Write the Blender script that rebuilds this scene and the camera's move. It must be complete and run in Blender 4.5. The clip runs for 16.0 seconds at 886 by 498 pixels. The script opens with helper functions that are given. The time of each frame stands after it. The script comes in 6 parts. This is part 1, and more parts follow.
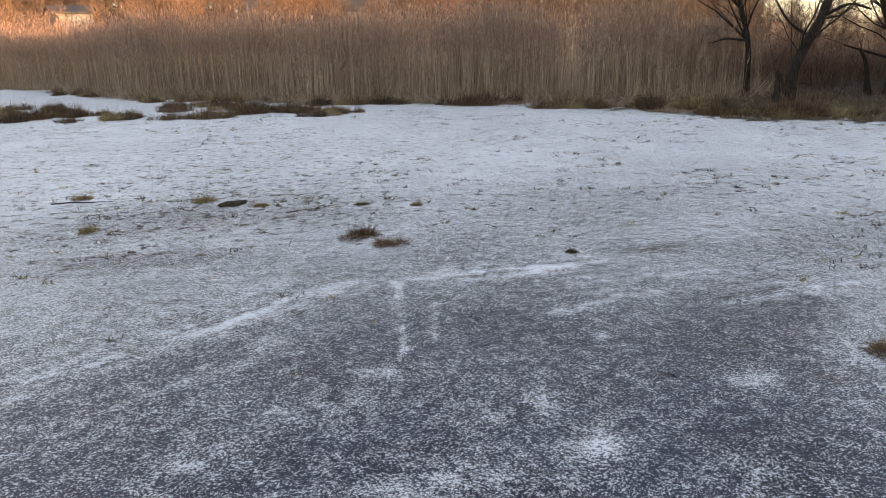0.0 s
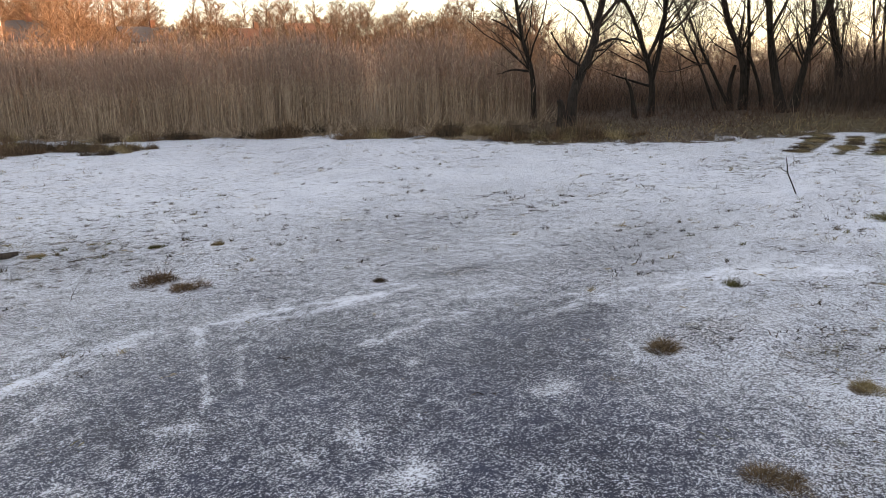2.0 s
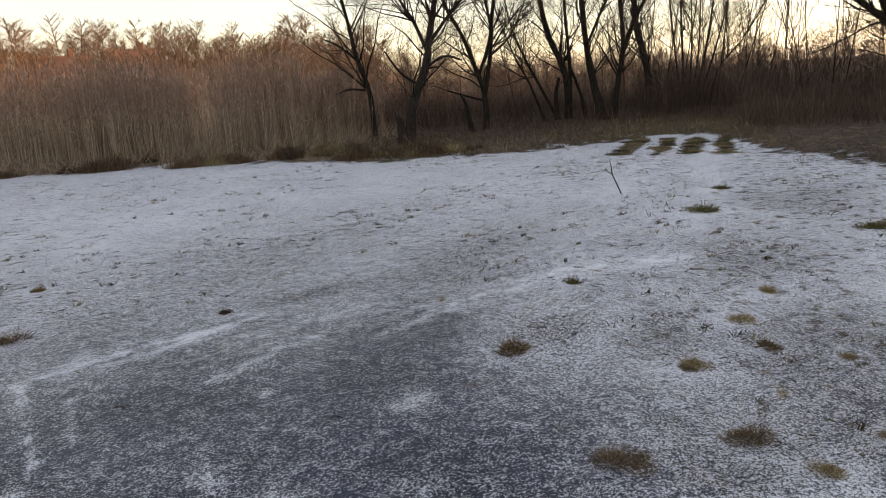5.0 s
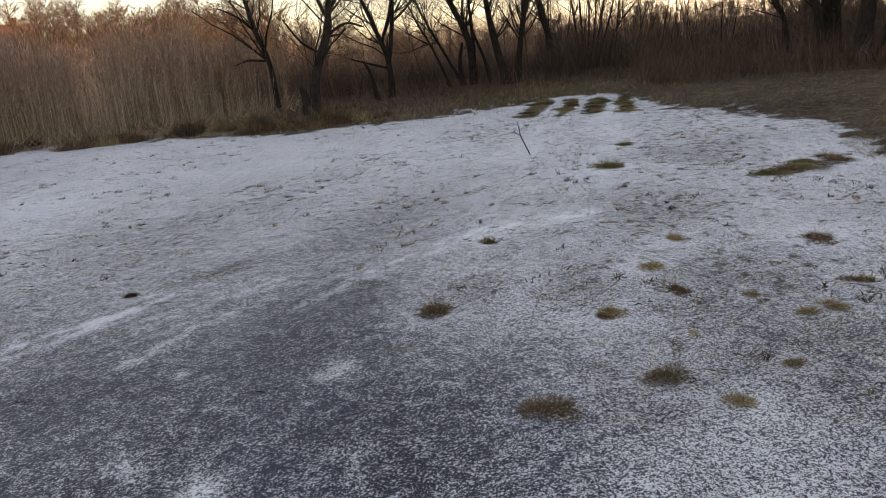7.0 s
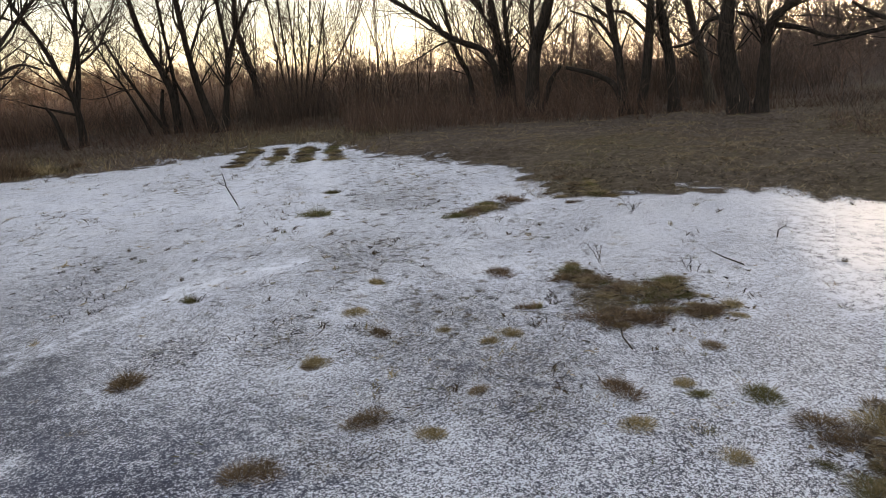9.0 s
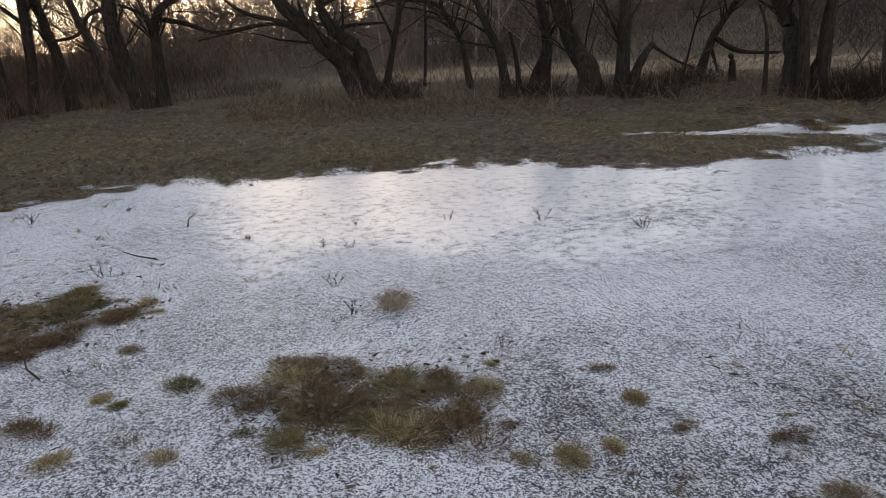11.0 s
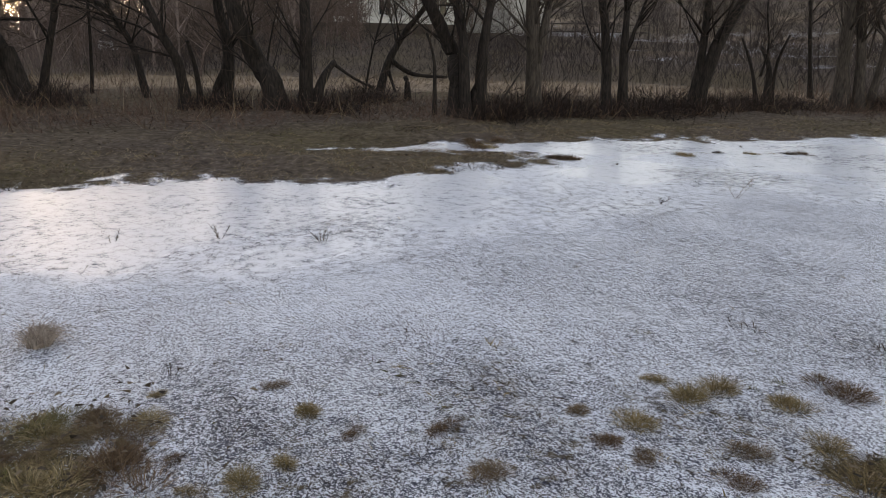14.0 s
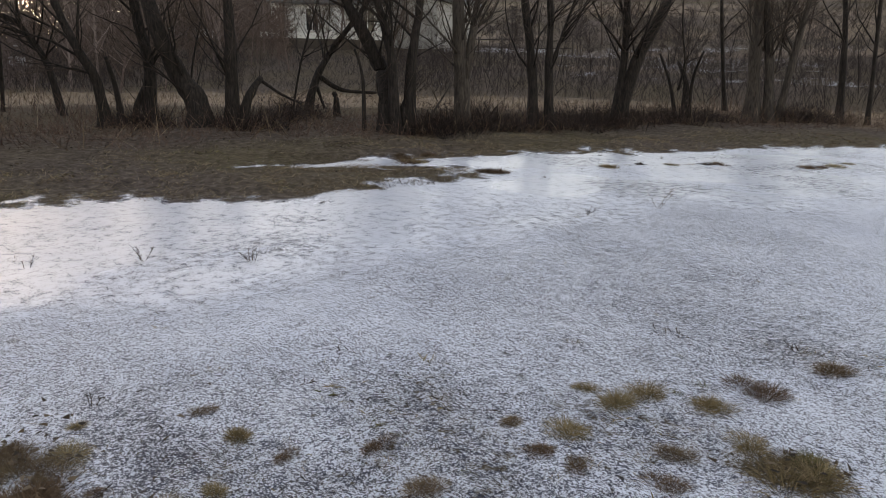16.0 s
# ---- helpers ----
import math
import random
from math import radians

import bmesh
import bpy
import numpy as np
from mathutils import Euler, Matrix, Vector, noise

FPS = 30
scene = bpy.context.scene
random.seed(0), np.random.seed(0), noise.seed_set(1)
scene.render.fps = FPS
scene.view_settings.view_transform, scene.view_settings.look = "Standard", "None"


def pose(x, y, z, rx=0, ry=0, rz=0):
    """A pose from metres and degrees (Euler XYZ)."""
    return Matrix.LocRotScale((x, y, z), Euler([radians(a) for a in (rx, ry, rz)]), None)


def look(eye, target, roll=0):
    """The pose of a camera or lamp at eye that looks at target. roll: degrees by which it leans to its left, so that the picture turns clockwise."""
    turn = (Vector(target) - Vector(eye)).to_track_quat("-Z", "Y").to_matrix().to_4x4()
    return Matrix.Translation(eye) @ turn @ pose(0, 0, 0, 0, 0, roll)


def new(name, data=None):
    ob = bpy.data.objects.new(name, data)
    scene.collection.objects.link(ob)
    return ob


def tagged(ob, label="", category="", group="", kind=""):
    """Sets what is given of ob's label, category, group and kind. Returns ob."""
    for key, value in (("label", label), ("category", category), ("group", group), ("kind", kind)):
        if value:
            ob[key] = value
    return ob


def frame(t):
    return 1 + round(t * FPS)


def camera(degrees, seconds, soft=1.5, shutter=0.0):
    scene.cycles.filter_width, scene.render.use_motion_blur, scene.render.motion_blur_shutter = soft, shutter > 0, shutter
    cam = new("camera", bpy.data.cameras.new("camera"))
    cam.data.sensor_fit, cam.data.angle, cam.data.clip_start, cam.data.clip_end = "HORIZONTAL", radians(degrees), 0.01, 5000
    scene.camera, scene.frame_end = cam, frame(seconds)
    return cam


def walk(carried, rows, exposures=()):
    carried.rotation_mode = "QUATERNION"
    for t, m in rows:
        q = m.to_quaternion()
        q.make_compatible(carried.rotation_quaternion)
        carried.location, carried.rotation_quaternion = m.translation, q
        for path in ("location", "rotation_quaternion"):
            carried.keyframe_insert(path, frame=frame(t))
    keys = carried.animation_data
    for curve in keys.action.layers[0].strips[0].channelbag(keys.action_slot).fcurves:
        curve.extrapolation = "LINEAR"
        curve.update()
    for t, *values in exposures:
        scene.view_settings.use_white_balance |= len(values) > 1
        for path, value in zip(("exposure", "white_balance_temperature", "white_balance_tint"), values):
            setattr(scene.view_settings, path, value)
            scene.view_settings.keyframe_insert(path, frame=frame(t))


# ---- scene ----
cam = camera(64.24, 16.0, soft=0.8, shutter=0.0)
PATH = [
    (0.0, look((-0.186, 0.170, 1.623), (0.625, 4.899, 0.214), -1.31)),
    (0.5, look((-0.155, 0.192, 1.622), (0.850, 4.902, 0.279), -1.35)),
    (1.0, look((-0.158, 0.193, 1.634), (0.916, 4.906, 0.355), -1.32)),
    (1.5, look((-0.122, 0.172, 1.644), (1.597, 4.712, 0.448), -1.26)),
    (2.0, look((-0.100, 0.183, 1.627), (1.954, 4.570, 0.388), -1.57)),
    (2.5, look((-0.058, 0.194, 1.625), (2.300, 4.414, 0.346), -2.09)),
    (3.0, look((-0.041, 0.193, 1.631), (2.499, 4.313, 0.376), -2.30)),
    (3.5, look((-0.040, 0.165, 1.630), (2.714, 4.168, 0.449), -2.12)),
    (4.0, look((-0.046, 0.140, 1.649), (2.994, 3.936, 0.489), -2.32)),
    (4.2, look((-0.070, 0.176, 1.635), (2.958, 3.993, 0.510), -2.97)),
    (6.3, look((-0.014, 0.186, 1.581), (2.884, 4.084, 0.394), -3.36)),
    (6.5, look((-0.017, 0.203, 1.565), (3.024, 3.974, 0.328), -2.71)),
    (7.0, look((-0.044, 0.225, 1.554), (3.313, 3.656, 0.155), -5.19)),
    (7.5, look((0.025, 0.133, 1.569), (3.625, 3.309, 0.171), -3.05)),
    (8.0, look((0.093, 0.050, 1.566), (4.133, 2.686, 0.253), -1.49)),
    (8.5, look((0.094, 0.073, 1.565), (4.414, 2.234, 0.272), -2.84)),
    (9.0, look((0.043, 0.087, 1.579), (4.514, 1.957, 0.354), -3.36)),
    (9.5, look((0.100, -0.007, 1.558), (4.724, 1.410, 0.290), -3.42)),
    (10.0, look((0.155, -0.075, 1.543), (4.944, 0.195, 0.132), -1.63)),
    (10.2, look((0.134, -0.092, 1.548), (4.918, -0.356, 0.119), -2.38)),
    (12.3, look((0.103, -0.223, 1.559), (4.051, -2.962, 0.174), -0.44)),
    (12.5, look((0.091, -0.225, 1.569), (3.991, -3.041, 0.202), -0.35)),
    (13.0, look((0.063, -0.253, 1.562), (3.803, -3.269, 0.178), 0.32)),
    (13.5, look((0.045, -0.282, 1.562), (3.513, -3.597, 0.152), 1.14)),
    (14.0, look((0.040, -0.286, 1.559), (3.332, -3.775, 0.150), 1.26)),
    (14.5, look((0.016, -0.318, 1.561), (3.105, -3.984, 0.139), 1.24)),
    (15.0, look((-0.001, -0.347, 1.560), (2.903, -4.176, 0.179), 1.25)),
    (15.5, look((0.022, -0.304, 1.557), (2.827, -4.196, 0.147), 1.06)),
    (16.0, look((0.020, -0.294, 1.570), (2.981, -4.107, 0.267), 1.21)),
]
EXPOSURES = [(0.0, 1.84, 7600, 16), (1.5, 1.90, 7750, 18), (3.0, 1.8, 7900, 19), (4.0, 1.5, 7900, 19), (6.5, 1.38, 7900, 19), (7.0, 1.40, 7900, 19), (7.5, 1.82, 7900, 19), (8.0, 1.82, 7900, 19.5), (9.0, 1.74, 7900, 19), (10.0, 1.5, 7800, 19), (12.5, 1.66, 7700, 19.5), (16.0, 1.66, 7700, 19.5)]
walk(cam, PATH, EXPOSURES)

# ---- light: low evening sun behind bare trees, clear sky ----
SUN_AZ, SUN_EL = 106.2, 2.25
world = bpy.data.worlds.new("evening_sky")
scene.world = world
world.use_nodes = True
wn, wl = world.node_tree.nodes, world.node_tree.links
sky = wn.new("ShaderNodeTexSky")
sky.sky_type = "NISHITA"
sky.sun_disc = False
sky.sun_elevation, sky.sun_rotation = radians(SUN_EL + 5.5), radians(SUN_AZ)
sky.air_density, sky.dust_density, sky.ozone_density = 1.0, 0.4, 1.4
pale = wn.new("ShaderNodeHueSaturation")
pale.inputs["Saturation"].default_value = 0.6
wl.new(sky.outputs[0], pale.inputs["Color"])
wl.new(pale.outputs[0], wn["Background"].inputs[0])
wn["Background"].inputs[1].default_value = 0.15
sun_way = Vector((math.sin(radians(SUN_AZ)) * math.cos(radians(SUN_EL)), math.cos(radians(SUN_AZ)) * math.cos(radians(SUN_EL)), math.sin(radians(SUN_EL))))
sun = new("sun", bpy.data.lights.new("sun", "SUN"))
sun.data.energy, sun.data.angle, sun.data.color = 5.0, radians(0.53), (1.0, 0.58, 0.32)
sun.matrix_world = look(sun_way * 200, (0, 0, 0))


# ---- materials ----
def node_material(name, rough=0.8):
    m = bpy.data.materials.new(name)
    m.use_nodes = True
    n, l = m.node_tree.nodes, m.node_tree.links
    b = n["Principled BSDF"]
    b.inputs["Roughness"].default_value = rough
    return m, n, l, b


def ramp(n, l, source, stops):
    r = n.new("ShaderNodeValToRGB")
    e = r.color_ramp.elements
    while len(e) < len(stops):
        e.new(0.5)
    for i, (at, c) in enumerate(stops):
        e[i].position, e[i].color = at, (*c, 1)
    l.new(source, r.inputs[0])
    return r.outputs[0]


def noise_at(n, l, scale, detail=3.0, rough=0.55, coords=None):
    t = n.new("ShaderNodeTexNoise")
    t.inputs["Scale"].default_value, t.inputs["Detail"].default_value, t.inputs["Roughness"].default_value = scale, detail, rough
    if coords is None:
        coords = n.new("ShaderNodeTexCoord").outputs["Object"]
    l.new(coords, t.inputs["Vector"])
    return t.outputs["Fac"]


def maths(n, l, op, a, b=None, clamp=False):
    m = n.new("ShaderNodeMath")
    m.operation, m.use_clamp = op, clamp
    for i, v in enumerate((a, b)):
        if v is None:
            continue
        if isinstance(v, (int, float)):
            m.inputs[i].default_value = v
        else:
            l.new(v, m.inputs[i])
    return m.outputs[0]


def mix_colour(n, l, fac, a, b, how="MIX"):
    m = n.new("ShaderNodeMix")
    m.data_type, m.blend_type = "RGBA", how
    for i, v in ((0, fac), (6, a), (7, b)):
        if isinstance(v, (int, float)):
            m.inputs[i].default_value = v
        elif isinstance(v, tuple):
            m.inputs[i].default_value = (*v, 1)
        else:
            l.new(v, m.inputs[i])
    return m.outputs[2]


def bump(n, l, b, height, strength, distance):
    k = n.new("ShaderNodeBump")
    k.inputs["Strength"].default_value, k.inputs["Distance"].default_value = strength, distance
    l.new(height, k.inputs["Height"])
    l.new(k.outputs[0], b.inputs["Normal"])


def blade_material(name, stops, rough=0.75, through_light=0.15):
    """Dry stems and leaves: each island takes its own tint, with finer mottling along it."""
    m, n, l, b = node_material(name, rough)
    g = n.new("ShaderNodeNewGeometry")
    c = ramp(n, l, g.outputs["Random Per Island"], stops)
    f = noise_at(n, l, 14.0, 3.0)
    c = mix_colour(n, l, 0.55, c, ramp(n, l, f, [(0.3, (0.45, 0.45, 0.45)), (0.7, (1.0, 1.0, 1.0))]), "MULTIPLY")
    own = n.new("ShaderNodeObjectInfo")
    c = mix_colour(n, l, 1.0, c, ramp(n, l, own.outputs["Random"], [(0.0, (0.66, 0.62, 0.58)), (0.5, (0.85, 0.85, 0.85)), (1.0, (1.0, 1.0, 1.0))]), "MULTIPLY")
    l.new(c, b.inputs["Base Color"])
    b.inputs["Specular IOR Level"].default_value = 0.25
    return m


def bark_material(name, dark, light, scale=9.0):
    m, n, l, b = node_material(name, 0.9)
    tc = n.new("ShaderNodeTexCoord")
    mp = n.new("ShaderNodeMapping")
    mp.inputs["Scale"].default_value = (3.0, 3.0, 0.55)
    l.new(tc.outputs["Object"], mp.inputs["Vector"])
    f = noise_at(n, l, scale, 6.0, 0.65, mp.outputs[0])
    big = noise_at(n, l, 1.1, 3.0, 0.5)
    c = ramp(n, l, f, [(0.32, dark), (0.68, light)])
    c = mix_colour(n, l, 0.5, c, ramp(n, l, big, [(0.35, (0.55, 0.55, 0.5)), (0.65, (1.0, 1.0, 1.0))]), "MULTIPLY")
    l.new(c, b.inputs["Base Color"])
    b.inputs["Specular IOR Level"].default_value = 0.2
    bump(n, l, b, f, 0.9, 0.03)
    return m


def plain_material(name, a, b2, scale, rough=0.8, relief=0.3, metal=0.0):
    m, n, l, b = node_material(name, rough)
    f = noise_at(n, l, scale, 5.0, 0.6)
    f2 = noise_at(n, l, scale * 0.13, 2.0, 0.5)
    c = mix_colour(n, l, 0.5, ramp(n, l, f, [(0.3, a), (0.7, b2)]), ramp(n, l, f2, [(0.3, a), (0.7, b2)]))
    l.new(c, b.inputs["Base Color"])
    b.inputs["Metallic"].default_value = metal
    bump(n, l, b, f, relief, 0.01)
    return m


def ground_material():
    """Frozen meadow: dark ice and earth under a broken coat of hoar frost. 'frost' is how much of it lies, 'earth' where soil and turf take
    the place of ice, 'glaze' where the ice is smooth and wet-looking, 'green' the tint of the turf."""
    m, n, l, b = node_material("frozen_meadow", 0.6)

    def attribute(name):
        a = n.new("ShaderNodeAttribute")
        a.attribute_name = name
        return a.outputs["Fac"]

    frost, earth, glaze, green, straw, spots = (attribute(k) for k in ("frost", "earth", "glaze", "green", "straw", "spots"))
    crystal, fine, grit = noise_at(n, l, 230.0, 2.0, 0.6), noise_at(n, l, 105.0, 3.0, 0.7), noise_at(n, l, 34.0, 4.0, 0.75)
    mid, wide = noise_at(n, l, 9.0, 5.0, 0.7), noise_at(n, l, 1.6, 4.0, 0.6)
    flakes = []
    for size in (210.0, 105.0):
        v = n.new("ShaderNodeTexVoronoi")
        v.voronoi_dimensions = "2D"
        v.inputs["Scale"].default_value = size
        l.new(n.new("ShaderNodeTexCoord").outputs["Object"], v.inputs["Vector"])
        parts = n.new("ShaderNodeSeparateColor")
        l.new(v.outputs["Color"], parts.inputs[0])
        flakes.append(parts.outputs[0])
    s = None
    for field, weight in ((crystal, 1.2), (fine, 1.5), (grit, 0.75), (mid, 1.3), (wide, 0.12), (flakes[0], 0.5), (flakes[1], 0.45)):
        if field == mid:
            weight = maths(n, l, "ADD", maths(n, l, "SUBTRACT", 1.7, maths(n, l, "MULTIPLY", frost, 2.0), clamp=True), maths(n, l, "MULTIPLY", glaze, 2.6))
        one = maths(n, l, "MULTIPLY", maths(n, l, "SUBTRACT", field, 0.5), weight)
        s = one if s is None else maths(n, l, "ADD", s, one)
    s = maths(n, l, "MULTIPLY", s, maths(n, l, "SUBTRACT", 1.0, maths(n, l, "MULTIPLY", glaze, 0.66)))
    cover = maths(n, l, "ADD", maths(n, l, "MULTIPLY", maths(n, l, "SUBTRACT", maths(n, l, "ADD", s, frost), 0.5), 4.4), 0.5, clamp=True)
    # a thin grey bloom between the flakes
    bloom = maths(n, l, "MULTIPLY", maths(n, l, "ADD", maths(n, l, "MULTIPLY", maths(n, l, "SUBTRACT", grit, 0.42), 1.9), maths(n, l, "MULTIPLY", maths(n, l, "SUBTRACT", wide, 0.45), 1.2), clamp=True), maths(n, l, "MULTIPLY", maths(n, l, "SUBTRACT", 1.0, earth, clamp=True), maths(n, l, "SUBTRACT", maths(n, l, "MULTIPLY", frost, 0.95), 0.18, clamp=True)))
    cover = maths(n, l, "MAXIMUM", cover, bloom)
    spotty = noise_at(n, l, 7.0, 5.0, 0.7)
    spot = maths(n, l, "MULTIPLY", maths(n, l, "SUBTRACT", maths(n, l, "ADD", spotty, maths(n, l, "MULTIPLY", spots, 0.15)), 0.69), 9.0, clamp=True)
    cover = maths(n, l, "SUBTRACT", cover, maths(n, l, "MULTIPLY", spot, 0.8), clamp=True)
    earth = maths(n, l, "MAXIMUM", earth, spot)
    earth = maths(n, l, "ADD", maths(n, l, "MULTIPLY", maths(n, l, "SUBTRACT", maths(n, l, "ADD", earth, maths(n, l, "MULTIPLY", maths(n, l, "MULTIPLY", maths(n, l, "SUBTRACT", mid, 0.5), 4.5), maths(n, l, "MULTIPLY", earth, maths(n, l, "SUBTRACT", 1.0, earth)))), 0.5), 3.0), 0.5, clamp=True)
    cover = maths(n, l, "MULTIPLY", cover, maths(n, l, "SUBTRACT", 1.0, maths(n, l, "MULTIPLY", glaze, 0.20)))
    ice = ramp(n, l, wide, [(0.3, (0.006, 0.009, 0.028)), (0.7, (0.016, 0.024, 0.064))])
    clod = noise_at(n, l, 9.0, 6.0, 0.75)
    soil = ramp(n, l, clod, [(0.3, (0.032, 0.025, 0.021)), (0.5, (0.104, 0.082, 0.067)), (0.72, (0.22, 0.178, 0.145))])
    turf = ramp(n, l, clod, [(0.3, (0.052, 0.043, 0.025)), (0.7, (0.18, 0.143, 0.085))])
    hay = ramp(n, l, mid, [(0.3, (0.21, 0.15, 0.105)), (0.7, (0.44, 0.345, 0.25))])
    under = mix_colour(n, l, earth, ice, mix_colour(n, l, straw, mix_colour(n, l, green, soil, turf), hay))
    white = ramp(n, l, wide, [(0.3, (0.80, 0.845, 0.945)), (0.7, (0.87, 0.905, 0.975))])
    l.new(mix_colour(n, l, cover, under, white), b.inputs["Base Color"])
    bare = maths(n, l, "ADD", maths(n, l, "SUBTRACT", 0.30, maths(n, l, "MULTIPLY", glaze, 0.12)), maths(n, l, "MULTIPLY", earth, 0.6))
    rough = n.new("ShaderNodeMix")
    l.new(cover, rough.inputs[0]), l.new(bare, rough.inputs[2])
    l.new(maths(n, l, "SUBTRACT", 0.58, maths(n, l, "MULTIPLY", glaze, 0.36)), rough.inputs[3])
    l.new(rough.outputs[0], b.inputs["Roughness"])
    l.new(maths(n, l, "SUBTRACT", maths(n, l, "ADD", 0.30, maths(n, l, "MULTIPLY", glaze, 0.30)), maths(n, l, "MULTIPLY", earth, 0.24)), b.inputs["Specular IOR Level"])
    k = n.new("ShaderNodeBump")
    k.inputs["Distance"].default_value = 0.012
    l.new(maths(n, l, "SUBTRACT", 0.75, maths(n, l, "MULTIPLY", glaze, 0.66)), k.inputs["Strength"])
    l.new(maths(n, l, "ADD", maths(n, l, "ADD", cover, maths(n, l, "MULTIPLY", mid, 0.6)), maths(n, l, "MULTIPLY", maths(n, l, "MULTIPLY", clod, earth), 5.0)), k.inputs["Height"])
    l.new(k.outputs[0], b.inputs["Normal"])
    return m


MEADOW = ground_material()
GRASS = blade_material("winter_grass", [(0.0, (0.13, 0.105, 0.048)), (0.35, (0.29, 0.225, 0.108)), (0.7, (0.48, 0.365, 0.20)), (1.0, (0.68, 0.545, 0.36))])
BANK_GRASS = blade_material("bank_grass", [(0.0, (0.105, 0.078, 0.046)), (0.4, (0.26, 0.192, 0.115)), (0.75, (0.42, 0.32, 0.20)), (1.0, (0.60, 0.48, 0.33))])
GREEN_GRASS = blade_material("green_grass", [(0.0, (0.08, 0.088, 0.030)), (0.5, (0.165, 0.152, 0.055)), (1.0, (0.31, 0.25, 0.115))])
LITTER = blade_material("leaf_litter", [(0.0, (0.03, 0.022, 0.016)), (0.5, (0.085, 0.06, 0.04)), (1.0, (0.20, 0.15, 0.10))], 0.85)
REED = blade_material("dry_reed", [(0.0, (0.14, 0.098, 0.072)), (0.5, (0.40, 0.295, 0.215)), (1.0, (0.68, 0.54, 0.405))])
PLUME = blade_material("reed_plume", [(0.0, (0.22, 0.142, 0.112)), (1.0, (0.47, 0.325, 0.250))], 0.9)
BRAMBLE = blade_material("bramble_stalk", [(0.0, (0.046, 0.027, 0.021)), (0.55, (0.150, 0.088, 0.064)), (0.93, (0.21, 0.142, 0.110)), (1.0, (0.36, 0.28, 0.21))], 0.9)
TWIG = blade_material("thicket_twig", [(0.0, (0.045, 0.031, 0.025)), (0.6, (0.095, 0.066, 0.052)), (1.0, (0.165, 0.118, 0.092))], 0.9)
# Near-black stalk tone for the bramble heaps.
BLACK_TWIG = blade_material("black_bramble", [(0.0, (0.016, 0.011, 0.010)), (0.7, (0.050, 0.034, 0.028)), (1.0, (0.11, 0.080, 0.064))], 0.9)
# Greyed twigs: the slope's shade and haze are put into the colour.
DARK_TWIG = blade_material("shade_greyed_slope_twig", [(0.0, (0.036, 0.028, 0.026)), (0.6, (0.082, 0.064, 0.060)), (1.0, (0.150, 0.122, 0.116))], 0.9)
# Lightened, reddened twigs: haze and sunset glow put into the colour.
SHRUB_TWIG = blade_material("haze_reddened_shrub_twig", [(0.0, (0.13, 0.082, 0.062)), (0.6, (0.25, 0.162, 0.122)), (1.0, (0.37, 0.25, 0.19))], 0.9)
RUSSET = blade_material("russet_grass", [(0.0, (0.07, 0.042, 0.026)), (0.5, (0.19, 0.120, 0.070)), (1.0, (0.34, 0.235, 0.15))])
STRAW = blade_material("dead_stalk", [(0.0, (0.13, 0.085, 0.05)), (0.6, (0.26, 0.185, 0.115)), (1.0, (0.42, 0.33, 0.22))], 0.85)
PALE_STRAW = blade_material("bleached_grass", [(0.0, (0.38, 0.30, 0.26)), (0.6, (0.64, 0.54, 0.47)), (1.0, (0.80, 0.71, 0.63))], 0.85)
# Paler, greyer twigs: distance haze and glare are put into the colour.
HAZE_TWIG = blade_material("haze_tinted_twig", [(0.0, (0.12, 0.088, 0.078)), (0.6, (0.22, 0.165, 0.145)), (1.0, (0.33, 0.26, 0.23))], 0.95)
# Warm glow of the low sun is put into this twig colour.
SUN_TINT_TWIG = blade_material("sun_tinted_far_twig", [(0.0, (0.18, 0.115, 0.075)), (0.6, (0.34, 0.225, 0.15)), (1.0, (0.48, 0.34, 0.24))], 0.95)
BARK = bark_material("dark_bark", (0.011, 0.0088, 0.0078), (0.048, 0.038, 0.033))
PALE_BARK = bark_material("grey_bark", (0.028, 0.023, 0.020), (0.105, 0.086, 0.072))
TWIG_BARK = bark_material("twig_bark", (0.034, 0.025, 0.020), (0.100, 0.072, 0.055), 20.0)


# ---- mesh helpers ----
def value_noise(x, y, scale, seed=0):
    """Smooth noise from 0 to 1 over the plan."""
    x, y = np.asarray(x, float) / scale, np.asarray(y, float) / scale
    xi, yi = np.floor(x).astype(np.int64), np.floor(y).astype(np.int64)
    u, v = x - xi, y - yi
    u, v = u * u * (3 - 2 * u), v * v * (3 - 2 * v)

    def h(a, b):
        k = (a * 374761393 + b * 668265263 + seed * 974711) & 0x7FFFFFFF
        k = ((k ^ (k >> 13)) * 1274126177) & 0x7FFFFFFF
        return ((k ^ (k >> 16)) & 0xFFFF) / 65535.0

    return (h(xi, yi) * (1 - u) + h(xi + 1, yi) * u) * (1 - v) + (h(xi, yi + 1) * (1 - u) + h(xi + 1, yi + 1) * u) * v


def step(a, b, x):
    t = np.clip((x - a) / (b - a), 0, 1)
    return t * t * (3 - 2 * t)


def mesh_of(name, verts, faces, material, smooth=False):
    me = bpy.data.meshes.new(name)
    me.from_pydata(verts, [], faces)
    me.materials.append(material)
    if smooth:
        me.polygons.foreach_set("use_smooth", [True] * len(me.polygons))
    me.update()
    return me


def part(name, mesh, parent, label="", at=None):
    ob = new(name, mesh)
    ob.parent = parent
    if at is not None:
        ob.matrix_basis = at
    return tagged(ob, label) if label else ob


